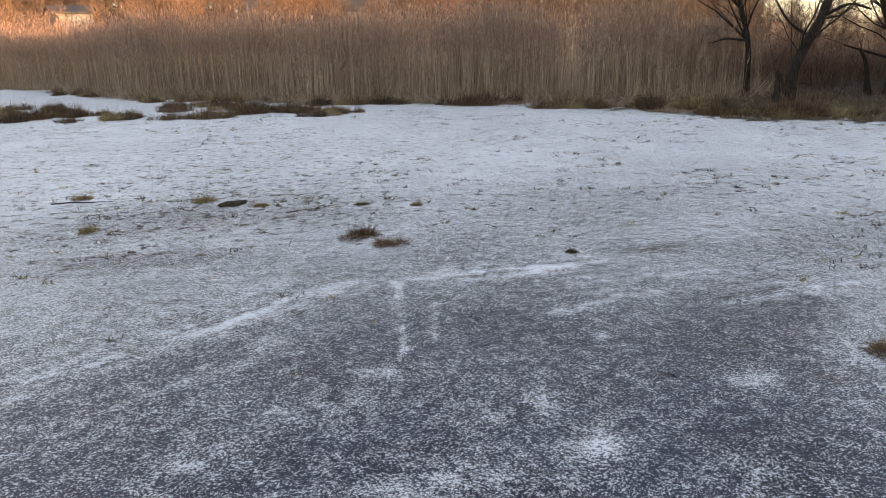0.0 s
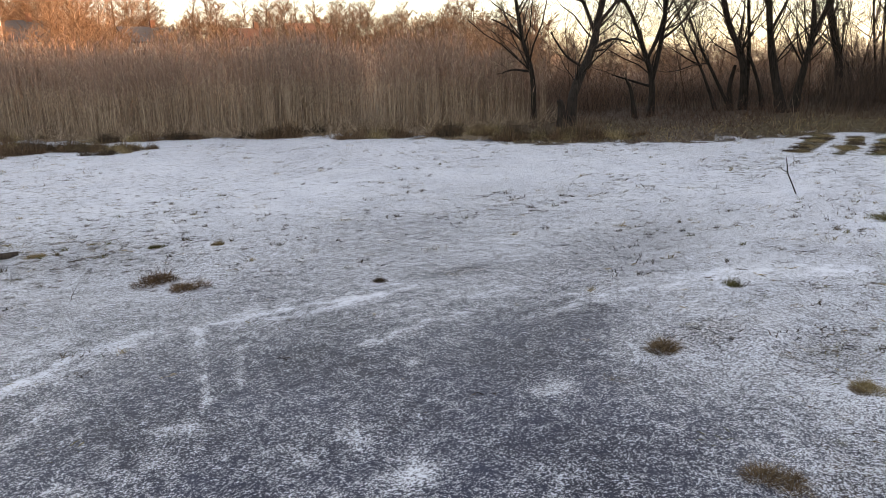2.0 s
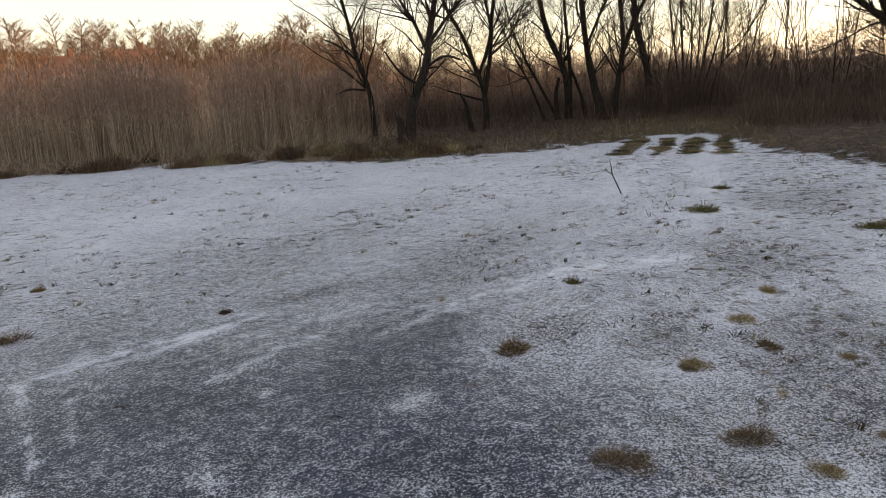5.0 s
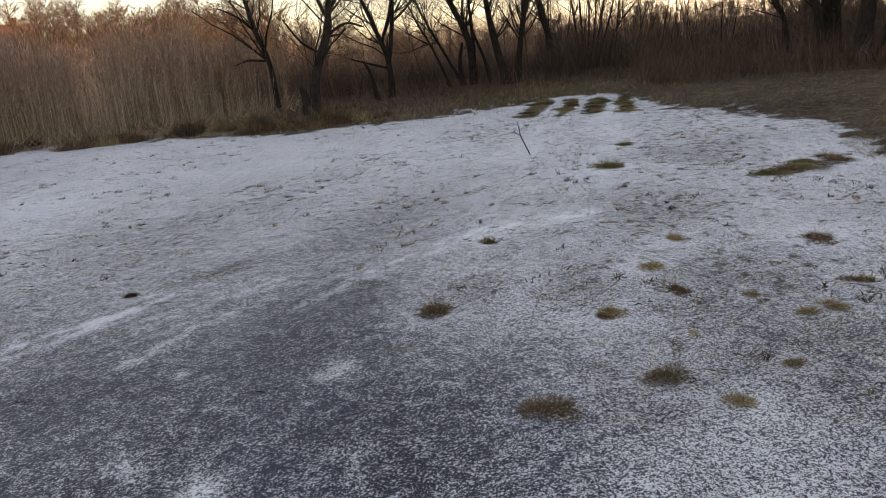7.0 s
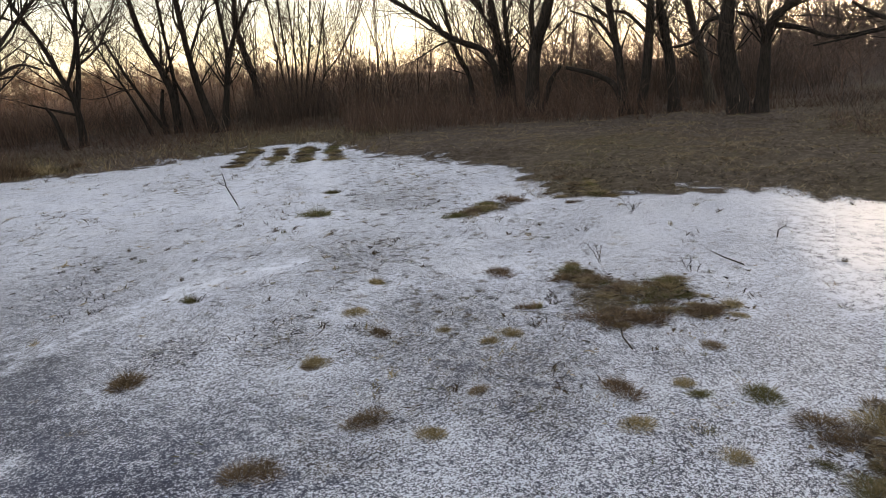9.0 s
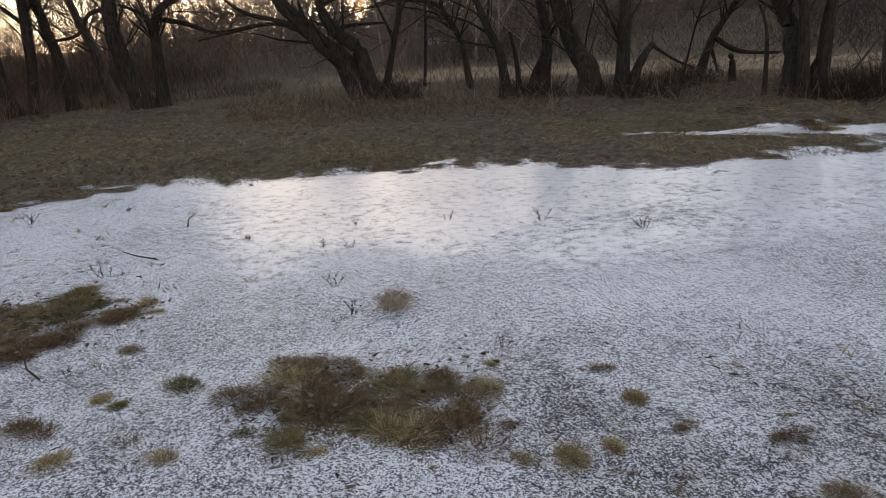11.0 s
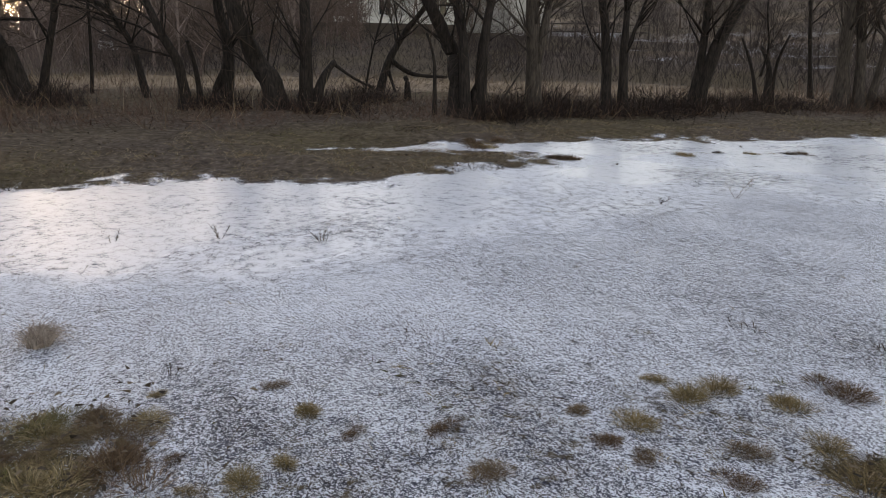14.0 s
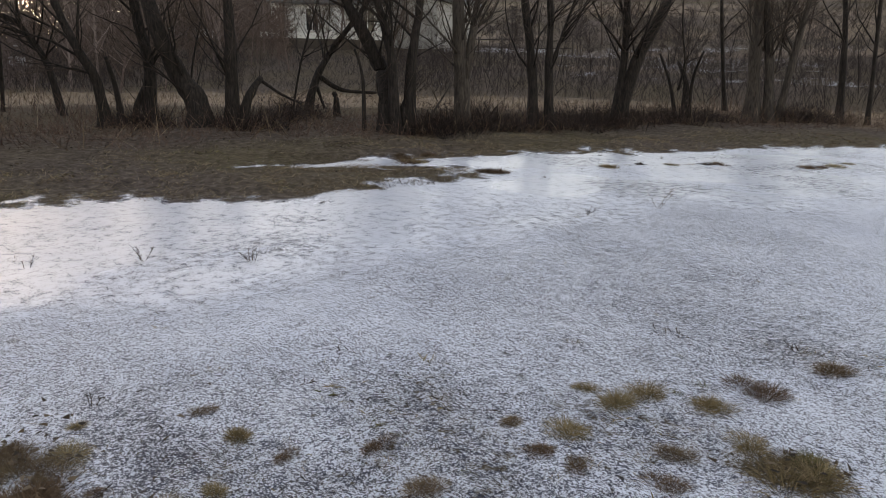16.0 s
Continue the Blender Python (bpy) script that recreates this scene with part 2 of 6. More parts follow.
def bm_mesh(name, bm, material, smooth=False):
    me = bpy.data.meshes.new(name)
    bm.normal_update()
    bm.to_mesh(me)
    bm.free()
    me.materials.append(material)
    if smooth:
        me.polygons.foreach_set("use_smooth", [True] * len(me.polygons))
    return me


rng = np.random.default_rng(7)


def ribbons(base, way, length, width, droop, segs=2, side=None):
    """Blades: a tapering strip each, from its base along way, sinking by droop at the tip. Returns vertices and faces."""
    base, way = np.asarray(base, float), np.asarray(way, float)
    n = len(base)
    length, width, droop = (np.broadcast_to(np.asarray(a, float), n) for a in (length, width, droop))
    if side is None:
        a = rng.uniform(0, 2 * np.pi, n)
        side = np.stack([np.cos(a), np.sin(a), np.zeros(n)], 1)
    side = side - way * (side * way).sum(1, keepdims=True)
    side /= np.linalg.norm(side, axis=1, keepdims=True) + 1e-9
    rows = []
    for k in range(segs):
        f = k / segs
        p = base + way * (length * f)[:, None]
        p[:, 2] -= droop * f * f
        w = (width * 0.5 * (1 - 0.55 * f))[:, None]
        rows += [p - side * w, p + side * w]
    p = base + way * length[:, None]
    p[:, 2] -= droop
    rows.append(p)
    v = np.stack(rows, 1).reshape(-1, 3)
    k = 2 * segs + 1
    start = np.arange(n) * k
    quads = np.concatenate([np.stack([start + 2 * i, start + 2 * i + 1, start + 2 * i + 3, start + 2 * i + 2], 1) for i in range(segs - 1)]) if segs > 1 else np.zeros((0, 4), int)
    tris = np.stack([start + 2 * segs - 2, start + 2 * segs - 1, start + 2 * segs], 1)
    return v, quads, tris


def strip_mesh(name, sets, material):
    """One mesh from several outputs of ribbons()."""
    vs, qs, ts, off = [], [], [], 0
    for v, q, t in sets:
        vs.append(v), qs.append(q + off), ts.append(t + off)
        off += len(v)
    v, q, t = np.concatenate(vs), np.concatenate(qs), np.concatenate(ts)
    me = bpy.data.meshes.new(name)
    me.vertices.add(len(v))
    me.vertices.foreach_set("co", v.ravel())
    nl = 4 * len(q) + 3 * len(t)
    me.loops.add(nl)
    me.loops.foreach_set("vertex_index", np.concatenate([q.ravel(), t.ravel()]).astype(np.int32))
    me.polygons.add(len(q) + len(t))
    starts = np.concatenate([np.arange(len(q)) * 4, 4 * len(q) + np.arange(len(t)) * 3]).astype(np.int32)
    me.polygons.foreach_set("loop_start", starts)
    me.update(calc_edges=True)
    me.validate()
    me.materials.append(material)
    return me


def unit(v):
    return v / (np.linalg.norm(v, axis=-1, keepdims=True) + 1e-12)


def upright(n, spread):
    """Directions round the vertical, leaning by about spread."""
    return unit(np.stack([rng.normal(0, spread, n), rng.normal(0, spread, n), np.ones(n)], 1))


class Tubes:
    """Collects tapered round stems and makes one mesh of them."""

    def __init__(self):
        self.v, self.f = [], []

    def add(self, pts, radii, sides=6):
        pts = [Vector(p) for p in pts]
        up = Vector((0.31, 0.17, 0.93))
        start = len(self.v)
        for i, (p, r) in enumerate(zip(pts, radii)):
            d = (pts[min(i + 1, len(pts) - 1)] - pts[max(i - 1, 0)]).normalized()
            a = d.cross(up if abs(d.dot(up)) < 0.95 else Vector((1, 0, 0))).normalized()
            b = d.cross(a)
            for k in range(sides):
                t = 2 * math.pi * k / sides
                w = (a * math.cos(t) + b * math.sin(t)) * r
                if sides > 9:
                    w *= 1 + 0.22 * (noise.noise((p + w) * 2.2 / max(r, 0.05) ** 0.5) + 0.5 * noise.noise((p + w) * 7.0))
                self.v.append(p + w)
        for i in range(len(pts) - 1):
            for k in range(sides):
                a0, b0 = start + i * sides + k, start + i * sides + (k + 1) % sides
                self.f.append((a0, b0, b0 + sides, a0 + sides))
        end = len(self.v) - sides
        self.f.append(tuple(range(end, end + sides)))
        self.f.append(tuple(range(start + sides - 1, start - 1, -1)))

    def mesh(self, name, material, smooth=True):
        return mesh_of(name, [tuple(v) for v in self.v], self.f, material, smooth)


# ---- the plan ----
# outline of the frozen water meadow
SHORE = [(-34, 56), (-14.3, 36), (-10.5, 33), (-5.8, 25), (-3, 24.2), (-0.2, 20.9), (2, 20.3), (4.4, 18.2), (6.6, 18.3), (7.2, 15.6),
         (8.2, 13.4), (9.5, 12.6), (10.5, 11.7), (11.8, 11.3), (13.2, 10.8), (14.8, 11.4), (15.4, 9.6), (13.0, 6.5), (11.8, 4.6), (11.2, 3.4), (9.7, 2.8),
         (8.3, 2.2), (8.8, 1.4), (9.1, 0.4), (9.1, -0.4), (8.5, -0.7), (8.4, -1.5), (8.0, -3.0), (7.4, -4.2), (6.8, -5.0), (6.2, -6.1),
         (5.75, -7.3), (5.6, -8.3), (6.3, -8.6), (7.5, -7.75), (8.6, -6.45), (7.95, -7.75), (7.3, -9.1), (6.55, -11.0), (5.0, -12.6), (3.6, -15.7), (1.8, -17.1),
         (-8, -19), (-20, -14), (-28, 0), (-38, 20)]


def shore_distance(x, y):
    """Signed distance to the shore, positive on land."""
    x, y = np.asarray(x, float), np.asarray(y, float)
    best = np.full(x.shape, 1e9)
    inside = np.zeros(x.shape, bool)
    for (ax, ay), (bx, by) in zip(SHORE, SHORE[1:] + SHORE[:1]):
        dx, dy = bx - ax, by - ay
        t = np.clip(((x - ax) * dx + (y - ay) * dy) / (dx * dx + dy * dy), 0, 1)
        best = np.minimum(best, np.hypot(x - ax - t * dx, y - ay - t * dy))
        cross = (ay > y) != (by > y)
        inside ^= cross & (x < dx * (y - ay) / (by - ay if by != ay else 1e-9) + ax)
    return np.where(inside, -best, best)


def blob(x, y, spots):
    """Soft ellipses (x, y, length, breadth, turn in degrees), 1 at their middles."""
    out = np.zeros(np.shape(x))
    for sx, sy, a, b, turn in spots:
        c, s = math.cos(radians(turn)), math.sin(radians(turn))
        u, v = ((x - sx) * c + (y - sy) * s) / a, (-(x - sx) * s + (y - sy) * c) / b
        out = np.maximum(out, np.exp(-(u * u + v * v)))
    return out


def lines(x, y, tracks):
    """Broken streaks along lines, rough across and long in the direction of travel."""
    out = np.zeros(np.shape(x))
    for line, wide, amount in tracks:
        best, along_line = np.full(np.shape(x), 1e9), np.zeros(np.shape(x))
        run = 0.0
        for (ax, ay), (bx, by) in zip(line, line[1:]):
            dx, dy = bx - ax, by - ay
            ln = math.hypot(dx, dy)
            t = np.clip(((x - ax) * dx + (y - ay) * dy) / (ln * ln), 0, 1)
            d = ((x - ax) * -dy + (y - ay) * dx) / ln
            gap = np.hypot(x - ax - t * dx, y - ay - t * dy)
            nearer = gap < np.abs(best)
            best = np.where(nearer, np.where(d < 0, -gap, gap), best)
            along_line = np.where(nearer, run + t * ln, along_line)
            run += ln
        rough = value_noise(along_line + 7 * amount, best * 8.0, 0.38, 81) * 0.55 + value_noise(along_line, best * 2.0, 0.11, 82) * 0.45
        out = np.maximum(out, amount * np.exp(-(best / wide) ** 2) * (0.1 + 1.1 * step(0.40, 0.72, rough)))
    return out


def bearing(x, y):
    return np.degrees(np.arctan2(x, y))


def ground_height(x, y):
    x, y = np.asarray(x, float), np.asarray(y, float)
    sd = shore_distance(x, y)
    d, az = np.hypot(x, y), bearing(x, y)
    land = step(0.0, 0.9, sd)
    z = 0.06 * land + 0.012 * np.clip(sd, 0, 12) + land * (0.10 * (value_noise(x, y, 0.42, 3) - 0.45) + 0.07 * (value_noise(x, y, 1.7, 4) - 0.5))
    south = step(111, 128, az) + step(-165, -178, az)
    z += south * (np.clip(d - 27, 0, 40) * 0.088 + np.clip(d - 67, 0, 90) * 0.14) * step(26, 34, d)
    north = step(-75, -50, az) * step(42, 26, az)
    z += north * np.clip(d - 45, 0, 70) * 0.097
    return z


# dark bare ice, brushed swaths of frost, and turf patches
DARK_ICE = [(0.3, 3.4, 1.9, 1.25, 10), (1.7, 3.1, 1.2, 0.85, 35), (-0.9, 3.2, 1.7, 1.15, 0), (1.3, 2.2, 1.1, 0.8, 50), (2.2, 3.7, 0.8, 0.5, 20), (0.2, 1.6, 1.6, 1.0, 0), (1.8, 2.1, 0.9, 0.7, 40)]
GREY_ICE = [(1.0, 5.5, 2.5, 1.2, 10), (3.5, 5.0, 2.0, 1.0, 20), (3.0, 7.0, 2.5, 1.2, 30), (3.4, 0.2, 1.3, 1.1, 0), (4.0, 1.2, 1.2, 0.8, 0), (2.6, -1.6, 1.0, 0.7, -40)]
PALE_ICE = [(-0.39, 3.06, 0.22, 0.10, 10), (-0.07, 3.31, 0.12, 0.12, 0), (0.68, 2.93, 0.06, 0.16, 0), (0.79, 2.53, 0.13, 0.12, 0), (0.14, 2.48, 0.28, 0.14, 0), (1.78, 2.9, 0.16, 0.10, 0), (2.6, 3.0, 0.20, 0.12, 20),
            (0.35, 2.85, 0.12, 0.10, 0), (-0.9, 2.7, 0.2, 0.12, 20), (1.3, 2.2, 0.16, 0.1, 0), (1.25, 3.55, 0.05, 0.05, 0), (1.9, 3.65, 0.06, 0.04, 0)]
# frost scraped up along old wheel tracks: the line, its half breadth, how thick it lies
TRACKS = [([(-3.2, 2.6), (-1.82, 3.64), (-1.1, 4.2), (-0.3, 4.77), (0.45, 4.97), (1.1, 4.93), (1.9, 5.0)], 0.16, 0.37), ([(-2.9, 3.3), (-1.5, 4.4), (-0.5, 5.1)], 0.10, 0.16), ([(-2.6, 2.2), (-1.3, 3.3), (-0.5, 4.0)], 0.12, 0.20),
          ([(1.2, 4.1), (1.6, 4.27), (2.05, 4.3)], 0.09, 0.36), ([(2.28, 3.98), (2.75, 4.12), (3.3, 4.14), (4.2, 4.1), (5.2, 3.65)], 0.13, 0.34), ([(1.5, 4.62), (2.3, 4.6), (3.2, 4.55)], 0.10, 0.2),
          ([(0.29, 4.81), (0.24, 4.23), (0.19, 3.73), (0.0, 3.1)], 0.05, 0.30), ([(0.49, 4.4), (0.38, 3.8)], 0.045, 0.26)]
# smooth lanes that run on to the ruts
LANES = [([(14.5, 9.1), (9.3, 5.97), (7.33, 4.85), (5.0, 3.75)], 0.28, 1.0), ([(12.1, 8.92), (8.72, 6.91), (6.1, 5.3), (4.4, 4.4)], 0.42, 1.0)]
GLAZE = [(6.9, -2.6, 2.6, 1.1, -62), (7.7, -0.6, 1.0, 1.0, 0), (5.6, -5.3, 2.0, 1.3, -52), (4.4, -7.6, 2.0, 1.6, -60), (2.9, -9.6, 2.6, 2.2, -50), (1.5, -13.0, 4.0, 2.6, 0)]
TURF = [(4.68, 0.85, 0.40, 0.26, 20), (4.95, 0.45, 0.26, 0.22, 0), (2.90, -0.72, 0.34, 0.26, -40), (2.60, -0.95, 0.26, 0.22, 0), (7.7, 2.7, 0.65, 0.28, -20), (9.0, 1.9, 0.7, 0.6, 0),
        (0.46, -3.15, 0.26, 0.15, 20), (8.1, 14.9, 0.9, 0.5, -40), (-7.8, 20.6, 0.8, 0.4, 0), (-1.0, 18.8, 0.7, 0.3, 0), (-6.0, 19.8, 0.6, 0.3, 0), (9.8, 13.3, 0.9, 0.5, -40)]
THIN_TURF = [(-1.3, 7.6, 1.8, 1.0, 0), (-2.4, 7.0, 1.0, 0.5, 0), (-1.6, 5.9, 1.0, 0.35, 0), (3.1, 3.2, 0.5, 0.25, 10), (3.5, 2.6, 0.6, 0.35, 30), (4.0, 1.9, 0.8, 0.6, 0), (3.3, 1.1, 0.9, 0.6, 30),
             (2.6, 1.6, 0.6, 0.4, 0), (1.7, -2.4, 0.9, 0.5, -40), (1.1, -3.1, 0.6, 0.5, 0), (0.6, -4.5, 0.5, 0.3, 0), (8.5, 4.3, 1.5, 0.9, 30), (5.5, 3.2, 0.9, 0.6, 20), (2.0, -1.6, 0.6, 0.5, 0), (2.4, 5.2, 0.4, 0.15, 0)]
RUTS = [(12.7, 9.85, 2.5, 0.27, 31), (12.8, 9.12, 2.3, 0.16, 29), (13.25, 8.70, 2.2, 0.24, 31), (13.3, 8.05, 2.1, 0.20, 32.5)]

# x, y, radius of the standing tufts
TUFTS_NORTH = [(0.15, 6.19, 0.16), (0.31, 5.87, 0.12), (-2.81, 8.61, 0.13), (-1.47, 8.05, 0.13), (-0.88, 7.69, 0.10), (0.20, 7.47, 0.08), (0.75, 7.26, 0.07), (-2.39, 6.95, 0.12), (1.73, 5.27, 0.06),
               (3.99, 3.81, 0.08), (2.65, 3.11, 0.12), (7.04, 4.61, 0.18), (8.50, 5.27, 0.12), (4.70, 2.60, 0.08), (3.20, 2.25, 0.08), (3.72, 2.07, 0.07), (2.15, 1.86, 0.11), (2.64, 1.65, 0.10), (2.67, 1.30, 0.07)]
TUFTS_EAST = [(4.03, 2.48, 0.10), (5.17, 1.75, 0.12), (4.41, 1.30, 0.08), (3.77, 1.35, 0.07), (3.93, 1.28, 0.08), (3.88, 1.72, 0.06), (3.32, 0.56, 0.12), (4.02, 0.16, 0.07), (3.45, 0.26, 0.06), (3.36, 0.17, 0.06),
              (3.43, -0.08, 0.11), (4.75, 0.02, 0.11), (2.83, -0.01, 0.07), (8.18, 2.52, 0.22), (3.14, 1.22, 0.06), (3.15, 2.27, 0.06), (5.45, 1.25, 0.08), (3.0, 0.46, 0.09)]
TUFTS_SOUTH = [(3.22, -0.56, 0.15), (3.36, -0.74, 0.10), (2.47, -1.15, 0.15), (2.06, -1.91, 0.06), (2.65, -1.91, 0.06), (2.35, -1.90, 0.08), (2.07, -1.40, 0.10), (2.09, -1.60, 0.07), (1.83, -2.20, 0.08), (1.52, -2.72, 0.06),
               (1.48, -2.13, 0.08), (1.12, -3.44, 0.12), (1.25, -3.21, 0.11), (1.39, -3.27, 0.08), (0.88, -3.47, 0.11), (0.72, -3.79, 0.13), (1.28, -2.89, 0.10), (1.30, -2.62, 0.07), (1.13, -2.64, 0.07), (0.88, -2.95, 0.08),
               (0.78, -2.72, 0.08), (0.47, -4.35, 0.10), (2.95, -1.20, 0.09), (0.60, -3.22, 0.10)]
# frost lies thicker round the tufts
SKIRTS = [(x, y, 2.6 * r, 2.0 * r, 0) for x, y, r in TUFTS_NORTH + TUFTS_EAST + TUFTS_SOUTH]


def ground():
    """One sheet from underfoot to the horizon, finer near the middle."""
    az = np.concatenate([np.arange(-40, 190, 0.36), np.arange(190, 320, 5.0)])
    rad = [0.35]
    while rad[-1] < 1500:
        rad.append(rad[-1] * (1.03 if rad[-1] < 1.6 else 1.012 if rad[-1] < 16 else 1.018 if rad[-1] < 40 else 1.06))
    rad = np.array(rad)
    A, R = np.meshgrid(np.radians(az), rad)
    x, y = (R * np.sin(A)).ravel(), (R * np.cos(A)).ravel()
    z = ground_height(x, y)
    nr, na = R.shape
    i, j = np.meshgrid(np.arange(nr - 1), np.arange(na), indexing="ij")
    a, b = i * na + j, i * na + (j + 1) % na
    quads = np.stack([a, a + na, b + na, b], -1).reshape(-1, 4)
    x, y, z = np.append(x, 0.0), np.append(y, 0.0), np.append(z, 0.0)
    c = len(x) - 1
    tri = np.stack([np.full(na, c), np.arange(na), (np.arange(na) + 1) % na], 1)
    me = bpy.data.meshes.new("ground")
    me.vertices.add(len(x))
    me.vertices.foreach_set("co", np.stack([x, y, z], 1).ravel())
    me.loops.add(quads.size + tri.size)
    me.loops.foreach_set("vertex_index", np.concatenate([quads.ravel(), tri.ravel()]).astype(np.int32))
    me.polygons.add(len(quads) + len(tri))
    me.polygons.foreach_set("loop_start", np.concatenate([np.arange(len(quads)) * 4, quads.size + np.arange(len(tri)) * 3]).astype(np.int32))
    me.update(calc_edges=True)
    me.polygons.foreach_set("use_smooth", [True] * len(me.polygons))
    sd = shore_distance(x, y) + 0.6 * (value_noise(x, y, 0.55, 11) - 0.5) + 0.7 * (value_noise(x, y, 0.17, 12) - 0.5) + 0.4 * (value_noise(x, y, 1.4, 68) - 0.5)
    d = np.hypot(x, y)
    on_land = step(-0.20, 0.20, sd)
    dark = blob(x, y, DARK_ICE)
    pale = blob(x + 0.5 * (value_noise(x, y, 3.5, 61) - 0.5), y + 0.35 * (value_noise(x, y, 4.5, 62) - 0.5), PALE_ICE)
    turf, thin, ruts = blob(x, y, TURF), blob(x, y, THIN_TURF), blob(x, y, RUTS)
    lane = np.clip(lines(x, y, LANES), 0, 1)
    az = bearing(x, y)
    near = np.interp(az, (88, 96, 125, 140, 160, 175), (9.0, 5.2, 5.0, 6.2, 8.2, 10.0)) + 1.2 * (value_noise(x, y, 0.7, 65) - 0.5)
    glaze = step(near - 0.7, near + 0.9, d) * step(88, 99, az) * step(180, 172, az) * (1 - on_land) * (0.94 - 0.08 * step(128, 150, az)) * (1 - 0.35 * step(0.55, 0.75, value_noise(x, y, 0.9, 66)) * step(125, 145, az))
    patchy = value_noise(x, y, 0.8, 5) - 0.5
    frost = 0.625 + 0.115 * step(6, 11, d) - 0.05 * step(1.5, 3.0, y) * step(4.5, 2.0, x) * step(9, 7, d) + (0.10 - 0.06 * glaze) * patchy - 0.31 * np.clip(1.3 * dark, 0, 1) - 0.13 * blob(x, y, GREY_ICE) + 0.16 * blob(x, y, SKIRTS) + 0.34 * pale * (0.15 + 1.0 * step(0.3, 0.75, value_noise(x, y, 0.10, 64))) + lines(x, y, TRACKS) + 0.10 * lane - 0.12 * thin + 0.04 * glaze - 0.06 * step(140, 160, az) * step(180, 168, az) - 0.16 * glaze * step(118, 135, az) * step(0.5, 0.72, 0.6 * value_noise(x, y, 1.8, 86) + 0.4 * value_noise(x, y, 0.6, 87))
    frost = frost - (0.55 + 0.4 * step(8, 12, d)) * step(0.35, 0.85, turf + 0.5 * patchy + 0.5 * (value_noise(x, y, 0.16, 15) - 0.5)) - 0.7 * step(0.4, 0.7, ruts)
    frost = frost * (1 - on_land) + on_land * (-0.10 - 0.40 * step(0.0, 1.0, sd) + 0.25 * patchy)
    # thin frost left lying on the open slope
    slope = step(29, 32, d) * step(70, 50, d) * step(132, 142, az) * step(0.56, 0.70, value_noise(d * 2.2, az * 0.5, 4.0, 83))
    frost = frost + slope * (0.62 + 0.5 * patchy)
    earth = np.clip(on_land + step(0.3, 0.6, turf) + 0.42 * step(0.25, 0.7, thin) + step(0.4, 0.7, ruts), 0, 1)
    worn = np.exp(-(((x - 3.0) / 1.5) ** 2 + ((y - 0.3) / 1.5) ** 2)) + np.exp(-(((x - 1.6) / 1.2) ** 2 + ((y + 2.4) / 1.3) ** 2))
    earth = np.maximum(earth, np.clip(worn, 0, 1) * (0.24 + 0.20 * (value_noise(x, y, 0.22, 84) - 0.5)))
    frost = frost - (1 - on_land) * (0.03 * np.exp(-(((x - 3.0) / 1.5) ** 2 + ((y - 0.3) / 1.6) ** 2)) + 0.05 * np.exp(-(((x - 1.2) / 1.2) ** 2 + ((y + 2.6) / 1.3) ** 2)))
    green = np.clip(value_noise(x, y, 2.3, 8) * 1.1 - 0.25 + 0.7 * ruts + 0.3 * turf, 0, 1)
    spots = 0.25 + 0.75 * np.exp(-(((x + 1.2) / 4.8) ** 2 + ((y - 8.5) / 4.0) ** 2)) + 0.55 * step(3.0, 4.5, x) * step(-0.5, 1.5, y) * step(9.5, 7.5, y) + 0.4 * thin + 0.5 * step(9, 13, d) + 0.45 * np.exp(-(((x - 1.5) / 1.4) ** 2 + ((y + 2.6) / 1.4) ** 2))
    spots = np.clip(spots, 0, 1.1) * (1 - np.clip(1.3 * dark, 0, 1)) * (1 - 0.9 * glaze) * np.clip(step(5, 6.5, d) + step(2.5, 3.3, x) + step(0, -1, y), 0, 1)
    spots = spots * (1 - 0.9 * lane)
    meadow = step(20, 22, d) * step(28.5, 25.5, d) * step(100, 112, az)
    terraces = step(36, 40, d) * step(0.62, 0.72, value_noise(d * 1.3, az * 0.35, 5.0, 71)) * step(115, 130, az)
    straw = np.clip(meadow * (0.65 + 0.35 * value_noise(x, y, 1.5, 72)) + 0.4 * terraces + 0.35 * step(30, 60, d) * step(100, 40, az) + 0.7 * step(34, 26, az) * step(15, 18, d), 0, 1)
    for name, values in (("frost", frost), ("earth", earth), ("glaze", glaze), ("green", green), ("straw", straw), ("spots", spots)):
        me.attributes.new(name, "FLOAT", "POINT").data.foreach_set("value", values.astype(np.float32))
    me.materials.append(MEADOW)
    return tagged(new("ground", me), "frozen water meadow with hoar frost over dark ice and turf", "ground", kind="structure")


ground()


# ---- reed bed ----
def along(points, s):
    """Points at the shares s of a polyline, and its direction there."""
    p = np.array(points, float)
    seg = np.hypot(*np.diff(p, axis=0).T)
    at = np.concatenate([[0], np.cumsum(seg)]) / seg.sum()
    q = np.stack([np.interp(s, at, p[:, 0]), np.interp(s, at, p[:, 1])], 1)
    k = np.clip(np.searchsorted(at, s) - 1, 0, len(seg) - 1)
    return q, unit(np.diff(p, axis=0)[k])


